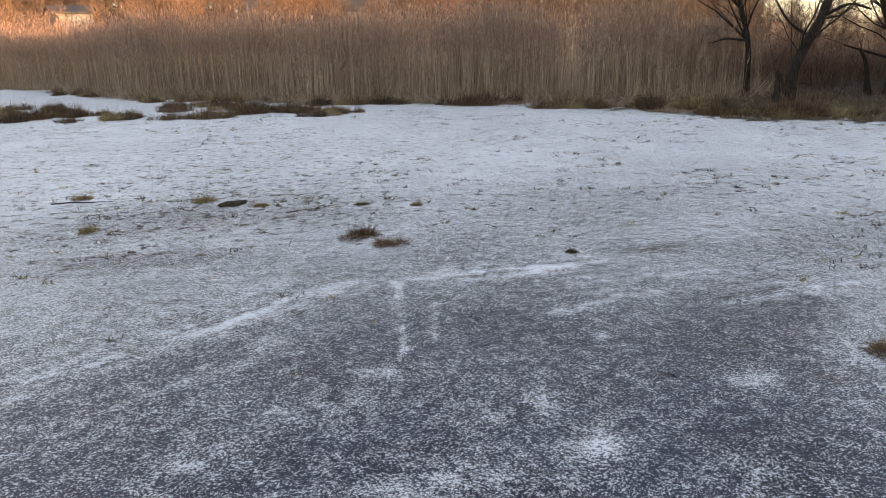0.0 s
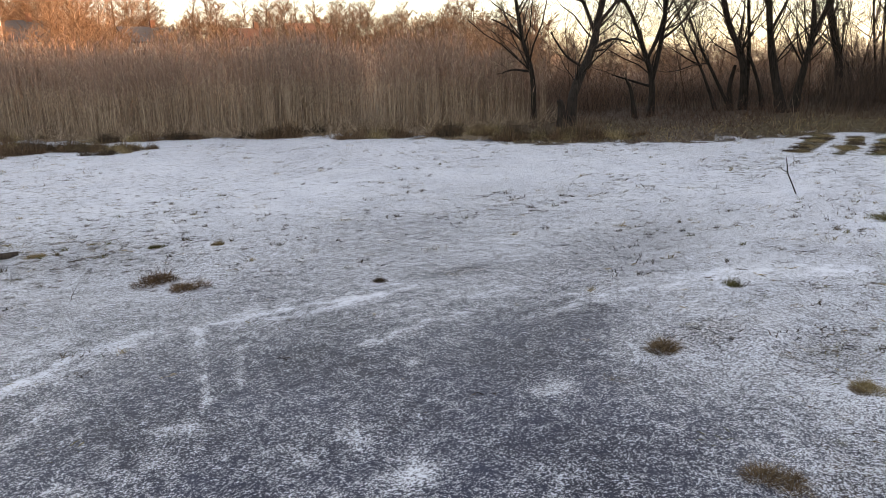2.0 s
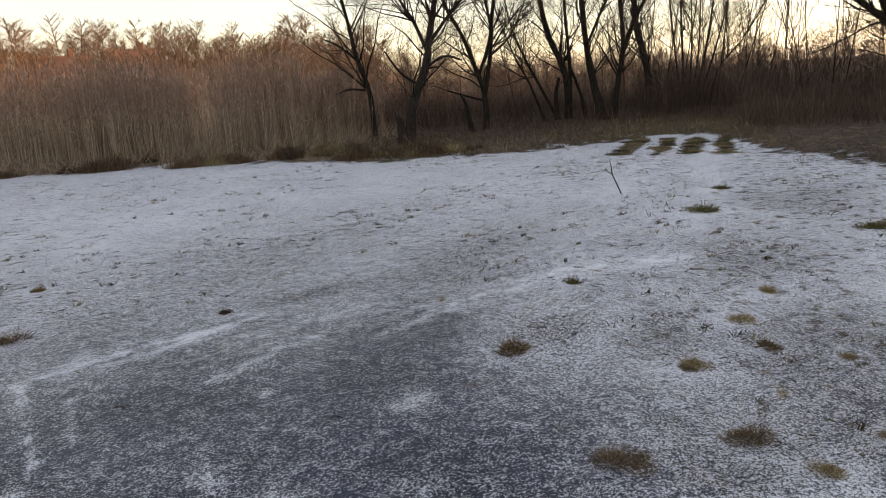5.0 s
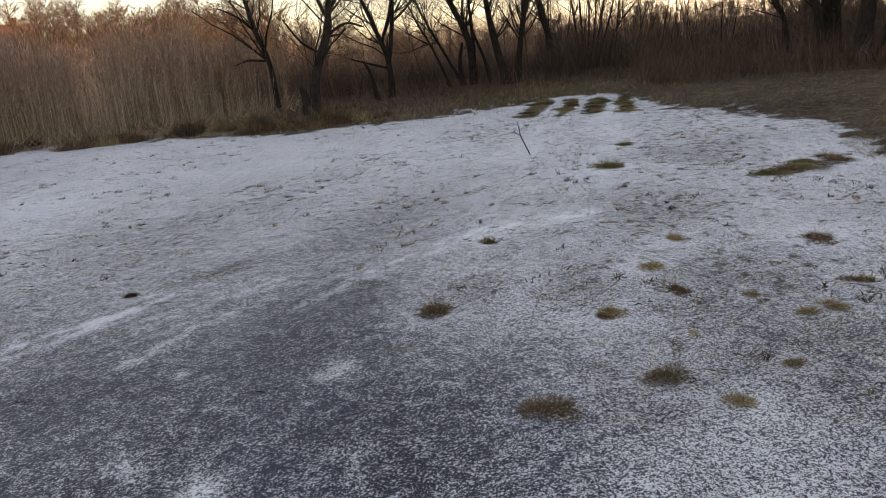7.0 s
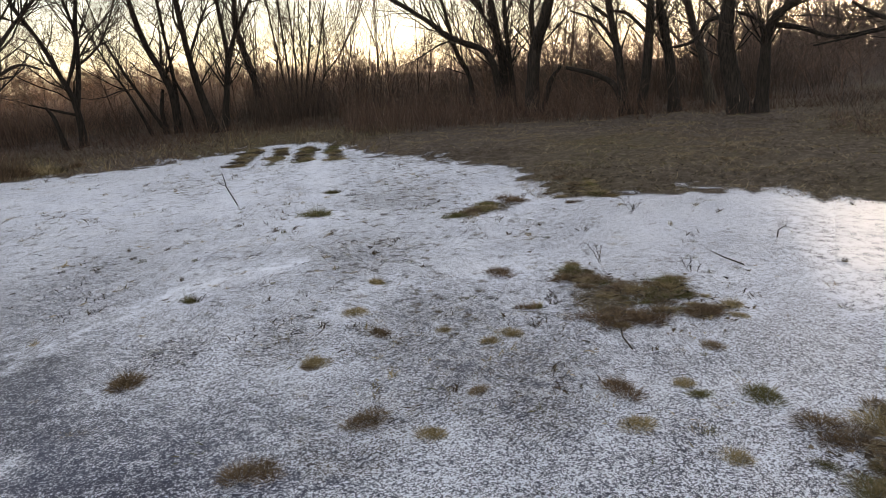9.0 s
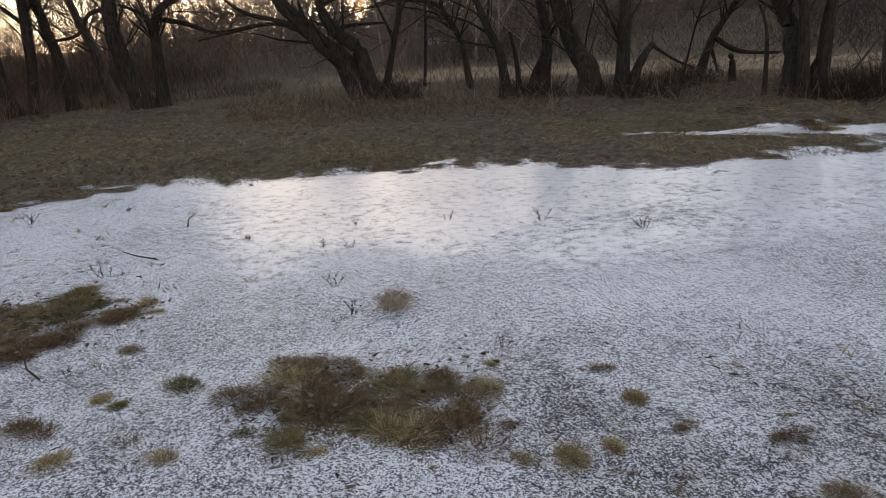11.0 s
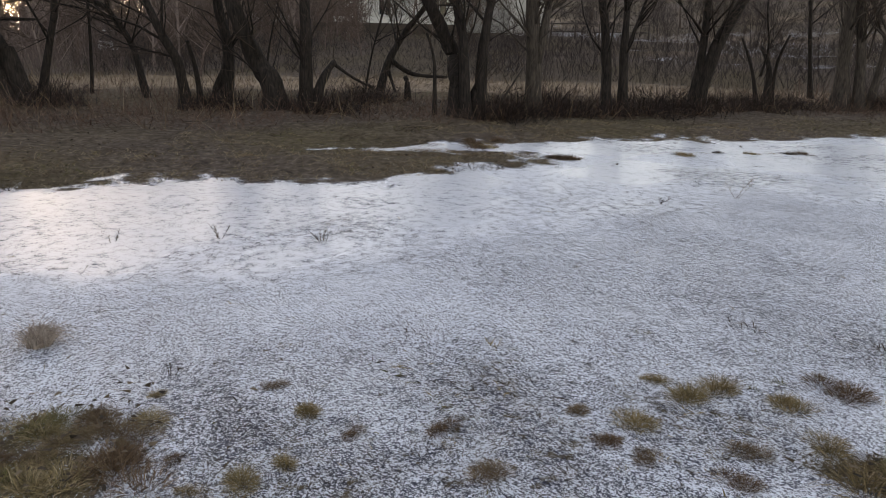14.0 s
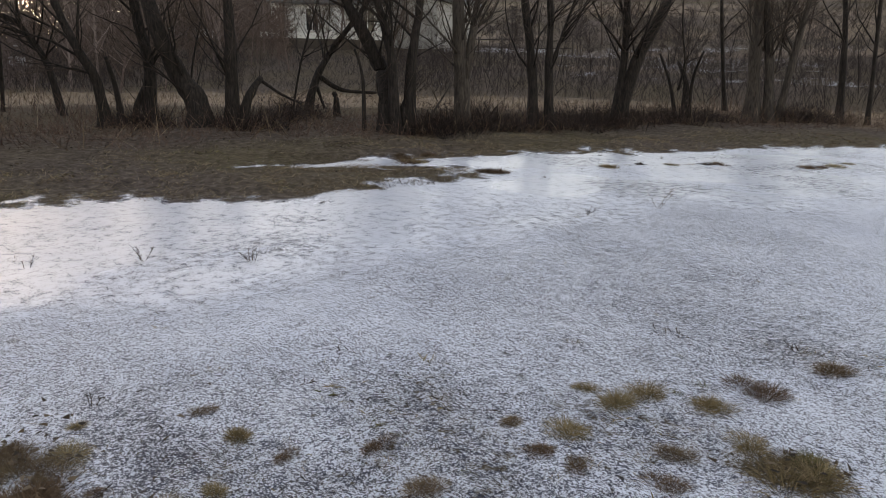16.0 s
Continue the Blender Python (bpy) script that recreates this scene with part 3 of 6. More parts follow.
def reed_bed():
    front = [(-34, 53), (-14.8, 37), (-10.8, 33.6), (-6.2, 26), (-3.2, 24.9), (-0.4, 21.6), (2, 21.0), (4.4, 19.0), (6.6, 18.9), (8.6, 17.6), (10.0, 16.8), (11.6, 17.4)]
    n = 26000
    s = rng.uniform(0, 1, n) ** 0.85
    q, t = along(front, s)
    depth = np.concatenate([rng.uniform(0, 1.6, n // 3), rng.uniform(0, 13, n - n // 3)])
    out = np.stack([-t[:, 1], t[:, 0]], 1)
    out *= np.sign((out * q).sum(1, keepdims=True))
    q = q + out * (depth + 0.5 * (value_noise(q[:, 0], q[:, 1], 0.9, 21) - 0.5))[:, None]
    keep = (0.6 * value_noise(q[:, 0], q[:, 1], 0.7, 22) + 0.4 * value_noise(q[:, 0], q[:, 1], 0.22, 24) > 0.30) | (depth > 1.6)
    q = q[keep]
    n = len(q)
    base = np.stack([q[:, 0], q[:, 1], ground_height(q[:, 0], q[:, 1]) - 0.02], 1)
    height = (2.0 + 0.75 * value_noise(q[:, 0], q[:, 1], 2.2, 23) + rng.normal(0, 0.16, n)) * np.where(bearing(q[:, 0], q[:, 1]) > 27, 0.8, 1.0)
    way = upright(n, 0.055)
    stems = ribbons(base, way, height * 0.70, rng.uniform(0.007, 0.013, n), rng.uniform(0, 0.06, n), 2)
    sets = [stems]
    for k in range(3):
        f = rng.uniform(0.25, 0.95, n)
        a = rng.uniform(0, 2 * np.pi, n)
        lw = unit(np.stack([np.cos(a), np.sin(a), rng.uniform(0.5, 2.2, n)], 1))
        sets.append(ribbons(base + way * (height * f)[:, None], lw, rng.uniform(0.22, 0.5, n), rng.uniform(0.007, 0.013, n), rng.uniform(0.05, 0.3, n), 2))
    m = 9000
    q2, t2 = along(front, rng.uniform(0.2, 1, m))
    q2 = q2 + rng.normal(0, 0.38, (m, 2))
    a = rng.uniform(0, 2 * np.pi, m)
    sets.append(ribbons(np.stack([q2[:, 0], q2[:, 1], ground_height(q2[:, 0], q2[:, 1])], 1), unit(np.stack([np.cos(a), np.sin(a), rng.uniform(0.05, 1.6, m)], 1)), rng.uniform(0.2, 0.9, m), 0.012, rng.uniform(0, 0.1, m), 2))
    tagged(new("reed_bed", strip_mesh("reed_bed", sets, REED)), "dense bed of tall dry tan reeds at the ice edge", "reeds", kind="stuff")
    tip = base + way * height[:, None]
    pick = rng.uniform(0, 1, n) < 0.85
    tip, w2 = tip[pick] - way[pick] * (1.15 * rng.uniform(0, 1, pick.sum()) ** 1.7)[:, None], way[pick]
    k = len(tip)
    plumes = [ribbons(tip, unit(w2 + rng.normal(0, 0.2, (k, 3))), rng.uniform(0.14, 0.30, k), rng.uniform(0.012, 0.034, k), rng.uniform(0, 0.08, k), 2) for _ in range(2)]
    bp, hp = base[pick], height[pick]
    plumes.append(ribbons(bp + w2 * (hp * 0.55)[:, None], unit(w2 + rng.normal(0, 0.07, (k, 3))), hp * 0.45, rng.uniform(0.005, 0.009, k), hp * rng.uniform(0, 0.05, k), 2))
    for _ in range(4):
        drop = 1.5 * rng.uniform(0, 1, k) ** 1.4
        plumes.append(ribbons(tip - w2 * drop[:, None] + rng.normal(0, 0.05, (k, 3)), unit(w2 * 0.5 + rng.normal(0, 0.5, (k, 3))), rng.uniform(0.10, 0.26, k), rng.uniform(0.006, 0.013, k), 0.0, 1))
    tagged(new("reed_plumes", strip_mesh("reed_plumes", plumes, PLUME)), "brown feathery seed heads on top of the dry reeds", "reeds", kind="stuff")


reed_bed()


# ---- trees ----
def grow(tubes, pts, radii, level, rand, most, dense=1.0):
    """Side branches along a stem: each forks on into twigs."""
    length = sum((Vector(b) - Vector(a)).length for a, b in zip(pts, pts[1:]))
    count = max(2, int(length * (5.0 * dense, 5.0 * dense, 6.0)[level]))
    for _ in range(count):
        f = (rand.uniform(0.12, 1.0) if level else 0.08 + 0.92 * rand.random() ** 1.9) * (len(pts) - 1)
        i = min(int(f), len(pts) - 2)
        a, b = Vector(pts[i]), Vector(pts[i + 1])
        p = a.lerp(b, f - i)
        r = (radii[i] + (radii[i + 1] - radii[i]) * (f - i)) * rand.uniform(0.32, 0.6)
        d = (b - a).normalized()
        out = Vector((rand.gauss(0, 1), rand.gauss(0, 1), rand.gauss(0, 0.5)))
        out = (out - d * out.dot(d)).normalized()
        way = (d * rand.uniform(0.4, 1.0) + out * rand.uniform(0.6, 1.1) + Vector((0, 0, 0.25))).normalized()
        ln = rand.uniform(0.5, 1.0) * (2.4, 1.2, 0.65)[level]
        r = max(0.0035, min(r, ln * (0.013, 0.009, 0.008)[level]))
        q = [p]
        segs = (4, 3, 2)[level]
        for k in range(segs):
            way = (way + Vector((rand.gauss(0, 0.17), rand.gauss(0, 0.17), rand.gauss(0.06, 0.14)))).normalized()
            q.append(q[-1] + way * (ln / segs))
        rr = [max((0.0055, 0.0036, 0.0026)[level], r * (1 - 0.75 * k / segs)) for k in range(segs + 1)]
        if level == 0:
            one = Tubes()
            one.add(q, rr, 5)
            tubes[0].append(one)
        else:
            tubes[1].add(q, rr, (5, 4, 3)[level])
        if level < most and (p.z < 4.6 or level == 0 and rand.random() < 0.6):
            grow(tubes, q, rr, level + 1, rand, most, dense)


def bare_tree(x, y, stems, seed, label, bark=None, height=8.0, most=2, dense=1.0):
    """A leafless tree: its stems stand as (radius, [(sideways, up), ...]) in the upright plane that faces the meadow, and wander out of it."""
    rand = random.Random(seed)
    root = tagged(new("bare_tree"), label, "tree", "bare trees round the meadow")
    root.location = (x, y, 0)
    a = math.atan2(x, y)
    right, away = Vector((math.cos(a), -math.sin(a), 0)), Vector((math.sin(a), math.cos(a), 0))
    g = float(ground_height(x, y))
    branches, laid = ([], Tubes()), []
    for k, (r, line) in enumerate(stems):
        trunk = Tubes()
        depth, pts = rand.uniform(-0.12, 0.12) * (k > 0), []
        if line[0][1] >= 0.45 and laid:
            depth = min(laid, key=lambda q: (q[0] - line[0][0]) ** 2 + (q[1] - line[0][1]) ** 2)[2]
        for i, (s, u) in enumerate(line):
            if i and k == 0 or i > 1:
                depth += rand.gauss(0, 0.16)
            low = g - 0.25 if i == 0 and u < 0.45 else u
            pts.append(right * s + away * depth + Vector((0, 0, low)))
            laid.append((s, u, depth))
        rising = line[-1][1] - line[0][1] > 1.0 and line[-1][1] > 2.0
        keep = 1.0
        if rising:
            d = (pts[-1] - pts[-2]).normalized()
            top = height * rand.uniform(0.75, 1.0)
            for _ in range(4):
                d = (d + Vector((rand.gauss(0, 0.1), rand.gauss(0, 0.1), 0.22))).normalized()
                pts.append(pts[-1] + d * max(0.4, (top - pts[-1].z) / 3.2))
            keep = 0.10
        # smooth the line through its points
        fine = []
        for i in range(len(pts) - 1):
            p0, p1, p2, p3 = pts[max(i - 1, 0)], pts[i], pts[i + 1], pts[min(i + 2, len(pts) - 1)]
            for t in (0.0, 0.25, 0.5, 0.75):
                fine.append(0.5 * (2 * p1 + (p2 - p0) * t + (2 * p0 - 5 * p1 + 4 * p2 - p3) * t * t + (3 * p1 - p0 - 3 * p2 + p3) * t ** 3))
        fine.append(pts[-1])
        n = len(fine)
        end = keep if rising else 0.45
        radii = []
        for i in range(n):
            f = i / (n - 1)
            flare = 1 + 0.7 * math.exp(-fine[i].z / 0.22) if line[0][1] < 0.45 else 1.0
            fall = f ** 0.72 if rising else f
            radii.append(0.88 * r * (1 - fall + fall * end) * flare * rand.uniform(0.93, 1.07))
        trunk.add(fine, radii, 14)
        part("trunk" if line[0][1] < 0.45 else "limb", trunk.mesh("trunk", bark or BARK), root)
        coarse, cr = fine[2::2], radii[2::2]
        if rising:
            grow(branches, coarse, cr, 0, rand, most, dense)
        elif len(coarse) > 1:
            grow(branches, coarse, cr, 1, rand, most)
    for one in branches[0]:
        part("branch", one.mesh("branch", bark or BARK), root)
    if branches[1].v:
        tagged(part("crown", branches[1].mesh("crown", TWIG_BARK), root), kind="stuff")
    return root


FEET = []


def plant(x, y, stems, pale=False):
    """A tree of the belt round the meadow; its foot is kept for the brambles."""
    k, many = len(FEET), len(stems)
    FEET.append((x, y))
    words = "single-stemmed" if many == 1 else "twin-stemmed" if many == 2 else "many-stemmed"
    bare_tree(x, y, stems, 100 + k, f"leafless {words} tree with {'grey' if pale else 'dark'} bark in dry undergrowth", PALE_BARK if pale else BARK, 7.0 + (k * 37 % 10) * 0.25, 2, 0.8 if k < 13 else 0.65)


# beside the reeds
plant(10.7, 17.0, [(0.097, [(-0.05, 0.12), (-0.08, 1.33), (-0.37, 2.4), (-0.52, 3.29), (-0.69, 4.18)]), (0.04, [(-0.09, 1.48), (-0.61, 1.54), (-0.92, 1.45)]), (0.04, [(-0.34, 2.25), (-0.74, 2.64), (-1.18, 2.88)])])
plant(10.5, 15.1, [(0.169, [(0.04, 0.12), (0.08, 0.88), (0.53, 1.98), (0.66, 2.66), (0.81, 3.32), (0.94, 3.98)]), (0.066, [(0.6, 2.39), (0.33, 3.08), (0.0, 3.65)]), (0.066, [(0.65, 2.57), (1.1, 3.11), (1.57, 3.64)]), (0.133, [(-0.16, 0.12), (-0.2, 0.58), (-0.28, 0.79)]), (0.052, [(0.54, 1.98), (1.04, 2.23), (1.46, 2.1)]), (0.044, [(0.32, 1.57), (-0.12, 1.87), (-0.5, 2.44)])])
plant(14.0, 16.2, [(0.111, [(0.06, 0.12), (0.06, 1.14), (-0.2, 1.96), (-0.49, 2.78), (-0.91, 3.58), (-1.14, 4.24)]), (0.086, [(0.06, 1.14), (0.27, 2.26), (0.37, 3.36), (0.56, 4.27)]), (0.077, [(-0.34, 0.12), (-0.49, 0.84), (-0.67, 1.24)]), (0.06, [(-0.12, 1.64), (0.3, 2.89), (0.09, 4.15)]), (0.043, [(0.06, 0.97), (-0.57, 1.17), (-1.06, 1.33)]), (0.043, [(0.29, 2.26), (0.82, 2.71), (1.16, 3.32)])])
plant(17.5, 16.1, [(0.143, [(0.04, 0.12), (-0.01, 1.49), (-0.51, 2.76), (-0.76, 3.81), (-0.85, 4.36)]), (0.086, [(0.12, 0.12), (0.12, 1.84), (0.03, 3.07), (-0.06, 4.27)]), (0.067, [(-0.14, 0.12), (-0.89, 1.36), (-1.37, 2.31)]), (0.086, [(0.69, 0.12), (0.45, 0.93), (0.1, 1.88)]), (0.057, [(-0.62, 0.12), (-1.18, 1.37), (-1.63, 2.25)]), (0.105, [(-0.25, 0.12), (-0.35, 0.79), (-0.23, 1.5)])])
plant(18.0, 14.9, [(0.168, [(-0.05, 0.12), (-0.41, 1.45), (-0.59, 2.5), (-0.75, 4.19)]), (0.14, [(0.17, 0.12), (0.36, 1.24), (0.53, 2.26), (0.49, 3.11), (0.42, 4.27)]), (0.094, [(0.51, 2.1), (0.86, 3.08), (1.36, 3.95)]), (0.056, [(-0.56, 2.41), (-0.16, 3.32), (0.18, 4.04)]), (0.047, [(-0.66, 3.01), (-0.86, 3.53), (-0.8, 4.19)])])
plant(21.8, 16.0, [(0.195, [(0.01, 0.12), (-0.06, 1.33), (-0.35, 2.52), (-0.57, 3.51), (-0.5, 4.45)]), (0.108, [(0.2, 0.12), (0.27, 0.92), (0.13, 1.52)])])
plant(23.3, 15.6, [(0.056, [(-0.02, 0.12), (-0.34, 2.08), (-0.55, 3.88)]), (0.056, [(0.02, 0.12), (-0.1, 2.27), (-0.19, 4.43)]), (0.045, [(0.1, 0.12), (0.22, 2.05), (0.16, 4.4)]), (0.045, [(0.16, 0.12), (0.45, 2.04), (0.5, 3.8)]), (0.056, [(0.26, 0.12), (0.72, 2.22), (0.98, 4.33)]), (0.045, [(0.36, 0.12), (0.99, 2.0), (1.39, 3.73)]), (0.056, [(0.81, 0.12), (1.13, 1.4), (1.89, 2.38)])])
# on the eastern bank
plant(21.8, 7.0, [(0.156, [(0.09, 0.12), (-0.01, 1.22), (-0.33, 2.06), (-1.33, 2.49), (-2.03, 3.04), (-3.11, 3.74), (-3.55, 4.03)]), (0.202, [(0.22, 0.12), (0.18, 1.55), (0.04, 2.58), (-0.15, 3.81)]), (0.11, [(-0.8, 0.12), (-0.86, 1.27), (-1.24, 2.11), (-1.5, 3.17)]), (0.119, [(0.52, 0.12), (0.44, 1.37), (0.32, 2.56), (0.26, 3.79)]), (0.073, [(0.37, 1.88), (-0.12, 2.75), (-0.54, 3.51)])])
plant(19.9, 5.3, [(0.264, [(-0.1, 0.12), (-0.01, 1.81), (0.31, 2.84), (0.51, 3.56)]), (0.115, [(0.16, 0.12), (0.4, 1.02), (0.72, 1.5)]), (0.115, [(0.05, 2.11), (-0.06, 2.87), (0.02, 3.59)])])
plant(19.3, 2.6, [(0.156, [(-0.11, 0.12), (-0.29, 1.53), (-0.45, 2.38), (-0.6, 3.35)]), (0.172, [(0.2, 0.12), (0.42, 1.49), (0.47, 3.26)]), (0.117, [(-0.08, 0.12), (-0.37, 0.89), (-0.92, 1.26), (-1.65, 1.46)]), (0.062, [(-0.35, 1.95), (-0.8, 2.54), (-1.51, 2.87)]), (0.062, [(0.43, 2.18), (-0.1, 2.7), (-0.52, 2.8)])])
plant(19.9, 1.5, [(0.184, [(-0.01, 0.12), (-0.18, 1.45), (-0.41, 2.59), (-0.52, 3.29)])])
plant(21.4, 0.6, [(0.18, [(-0.02, 0.12), (-0.3, 1.39), (-0.63, 2.46), (-0.89, 3.36)])], True)
plant(18.6, -0.2, [(0.30, [(-0.05, 0.12), (-0.43, 1.25), (-0.54, 2.16), (-0.44, 3.03)]), (0.179, [(0.29, 0.12), (0.34, 1.47), (0.37, 2.09), (0.7, 2.5), (1.07, 2.79)]), (0.067, [(-0.49, 2.43), (-0.95, 2.32), (-1.22, 1.9), (-1.76, 1.78)]), (0.074, [(0.37, 2.19), (1.07, 2.04), (1.76, 1.8), (2.83, 1.98)]), (0.067, [(0.33, 1.97), (0.12, 2.3), (-0.37, 2.53)])])
# along the southern bank
plant(16.0, -4.9, [(0.34, [(-0.11, 0.12), (-0.5, 0.92), (-0.9, 1.33), (-1.34, 1.77), (-1.8, 2.28), (-2.05, 2.71)]), (0.228, [(0.11, 0.12), (-0.19, 1.21), (-0.68, 1.65), (-0.98, 2.24), (-0.83, 2.79)]), (0.107, [(0.24, 0.12), (0.58, 1.32), (0.75, 2.02), (0.76, 2.73)]), (0.08, [(-1.34, 1.77), (-2.04, 1.99), (-2.63, 2.16), (-3.06, 2.47)]), (0.047, [(-1.54, 1.86), (-2.24, 1.9), (-2.95, 1.77), (-3.69, 1.64)]), (0.06, [(-0.86, 1.68), (-0.35, 1.79), (0.44, 1.81)]), (0.067, [(-0.98, 2.24), (-0.44, 2.46), (0.2, 2.81)])])
plant(16.5, -7.7, [(0.102, [(-0.03, 0.12), (-0.23, 1.14), (-0.51, 1.78), (-0.87, 2.21), (-1.53, 2.34), (-2.52, 2.48)])])
plant(18.3, -7.1, [(0.047, [(-0.02, 0.12), (0.11, 1.96), (0.1, 2.91)])])
plant(14.1, -7.4, [(0.134, [(-0.01, 0.12), (-0.11, 0.96), (-0.43, 1.71), (-0.67, 2.39), (-0.78, 2.77)]), (0.077, [(0.29, 0.12), (0.22, 0.83), (0.08, 1.47)]), (0.038, [(-0.28, 1.42), (-0.6, 1.88), (-1.27, 2.22)])])
plant(14.3, -8.3, [(0.179, [(0.01, 0.12), (0.19, 1.17), (0.04, 2.13), (-0.03, 2.83)]), (0.086, [(-0.29, 0.12), (-0.04, 0.68), (0.16, 1.04)])])
plant(12.4, -8.6, [(0.31, [(-0.14, 0.12), (-0.24, 0.69), (-0.51, 1.14), (-0.83, 1.97), (-1.0, 2.72)]), (0.20, [(0.44, 0.12), (0.46, 0.85), (0.47, 1.53), (0.46, 2.66)]), (0.135, [(0.55, 0.12), (0.76, 0.70), (1.04, 1.12)]), (0.042, [(1.06, 1.05), (1.44, 0.79), (1.85, 0.59)])])
plant(13.2, -11.8, [(0.128, [(-0.03, 0.12), (0.24, 0.99), (0.67, 1.74), (1.07, 2.26), (1.53, 2.88)]), (0.078, [(0.34, 1.09), (0.86, 0.79), (1.71, 0.72)]), (0.057, [(0.27, 0.85), (0.44, 0.35)]), (0.035, [(-0.38, 0.12), (-0.12, 1.25), (0.13, 2.15), (0.32, 2.77)]), (0.106, [(0.71, 0.12), (0.73, 0.52), (0.67, 0.72)])])
plant(9.7, -11.1, [(0.25, [(-0.11, 0.12), (-0.2, 0.87), (-0.32, 1.35), (-0.66, 2.04), (-1.01, 2.66)]), (0.142, [(0.01, 0.12), (-0.09, 1.61), (-0.37, 2.65)]), (0.142, [(0.26, 0.12), (0.32, 1.51), (0.47, 2.63)]), (0.053, [(-0.63, 0.12), (-0.65, 1.14), (-0.81, 1.72)]), (0.177, [(0.24, 0.12), (0.2, 0.57), (0.32, 0.76)])])
plant(9.6, -11.6, [(0.036, [(-0.07, 0.12), (0.42, 0.58), (0.73, 1.1)])], True)
plant(9.0, -12.5, [(0.222, [(-0.04, 0.12), (-0.1, 1.39), (-0.18, 2.65)]), (0.117, [(-0.02, 1.18), (0.12, 2.03), (0.19, 2.64)])], True)
plant(8.3, -14.2, [(0.165, [(-0.03, 0.12), (-0.11, 1.38), (-0.32, 2.68)]), (0.138, [(0.35, 0.12), (0.26, 1.38), (0.22, 2.66)]), (0.059, [(0.28, 1.38), (0.45, 1.92), (0.59, 2.39)])])
plant(7.4, -16.5, [(0.217, [(-0.01, 0.12), (0.36, 1.58), (0.76, 2.48), (1.04, 3.21)]), (0.145, [(-0.04, 0.12), (0.08, 1.58), (0.06, 2.72)]), (0.058, [(0.11, 2.47), (-0.05, 2.75), (-0.21, 3.22)])])
plant(7.4, -21.0, [(0.125, [(0.06, 0.12), (0.02, 0.99), (-0.26, 1.61)]), (0.071, [(-0.16, 0.12), (-0.41, 0.97), (-0.78, 1.84)]), (0.071, [(0.18, 0.12), (0.19, 1.15), (0.41, 1.93)]), (0.045, [(-0.18, 0.82), (-0.08, 1.61), (-0.23, 2.54)])])
plant(6.9, -23.3, [(0.088, [(0.04, 0.12), (-0.24, 1.81), (-0.49, 3.77)])])
plant(5.1, -20.5, [(0.228, [(-0.2, 0.12), (-0.34, 1.79), (-0.42, 3.47)]), (0.169, [(0.24, 0.12), (-0.01, 1.8), (-0.25, 3.19)]), (0.127, [(0.37, 0.12), (0.56, 1.67), (0.72, 2.91), (0.83, 3.44)]), (0.034, [(0.2, 1.37), (0.26, 2.08), (0.3, 2.98)])], True)
plant(3.5, -22.0, [(0.116, [(0.03, 0.12), (-0.15, 2.13), (-0.34, 3.53)]), (0.08, [(0.68, 0.12), (0.58, 1.85), (0.49, 3.37)])])


# ---- undergrowth, bank grass ----
def scatter(n, az0, az1, d0, d1):
    az, d = np.radians(rng.uniform(az0, az1, n)), np.sqrt(rng.uniform(d0 * d0, d1 * d1, n))
    return d * np.sin(az), d * np.cos(az)


def on_ground(x, y, sink=0.01):
    return np.stack([x, y, ground_height(x, y) - sink], 1)


def brush(name, label, x, y, low, high, width, lean, material, twigs=2, category="undergrowth"):
    n = len(x)
    base = on_ground(x, y)
    way = upright(n, lean)
    h = rng.uniform(low, high, n) * (0.55 + 0.75 * value_noise(x, y, 1.3, 31))
    sets = [ribbons(base, way, h, rng.uniform(0.6, 1.3, n) * width, h * rng.uniform(0, 0.3, n), 2)]
    for k in range(twigs):
        f = rng.uniform(0.2, 0.95, n)
        w2 = unit(way + rng.normal(0, 0.6, (n, 3)))
        sets.append(ribbons(base + way * (h * f * 0.9)[:, None], w2, h * rng.uniform(0.2, 0.5, n), width * 0.7, h * rng.uniform(-0.05, 0.1, n), 2))
    return tagged(new(name, strip_mesh(name, sets, material)), label, category, kind="stuff")


def house_view(x, y):
    """Keeps the garden below the house on the slope clear."""
    az, d = bearing(x, y), np.hypot(x, y)
    k = (az < 127) | (az > 137.5) | (d > 58) | (d < 36) & (az > 138)
    return x[k], y[k]


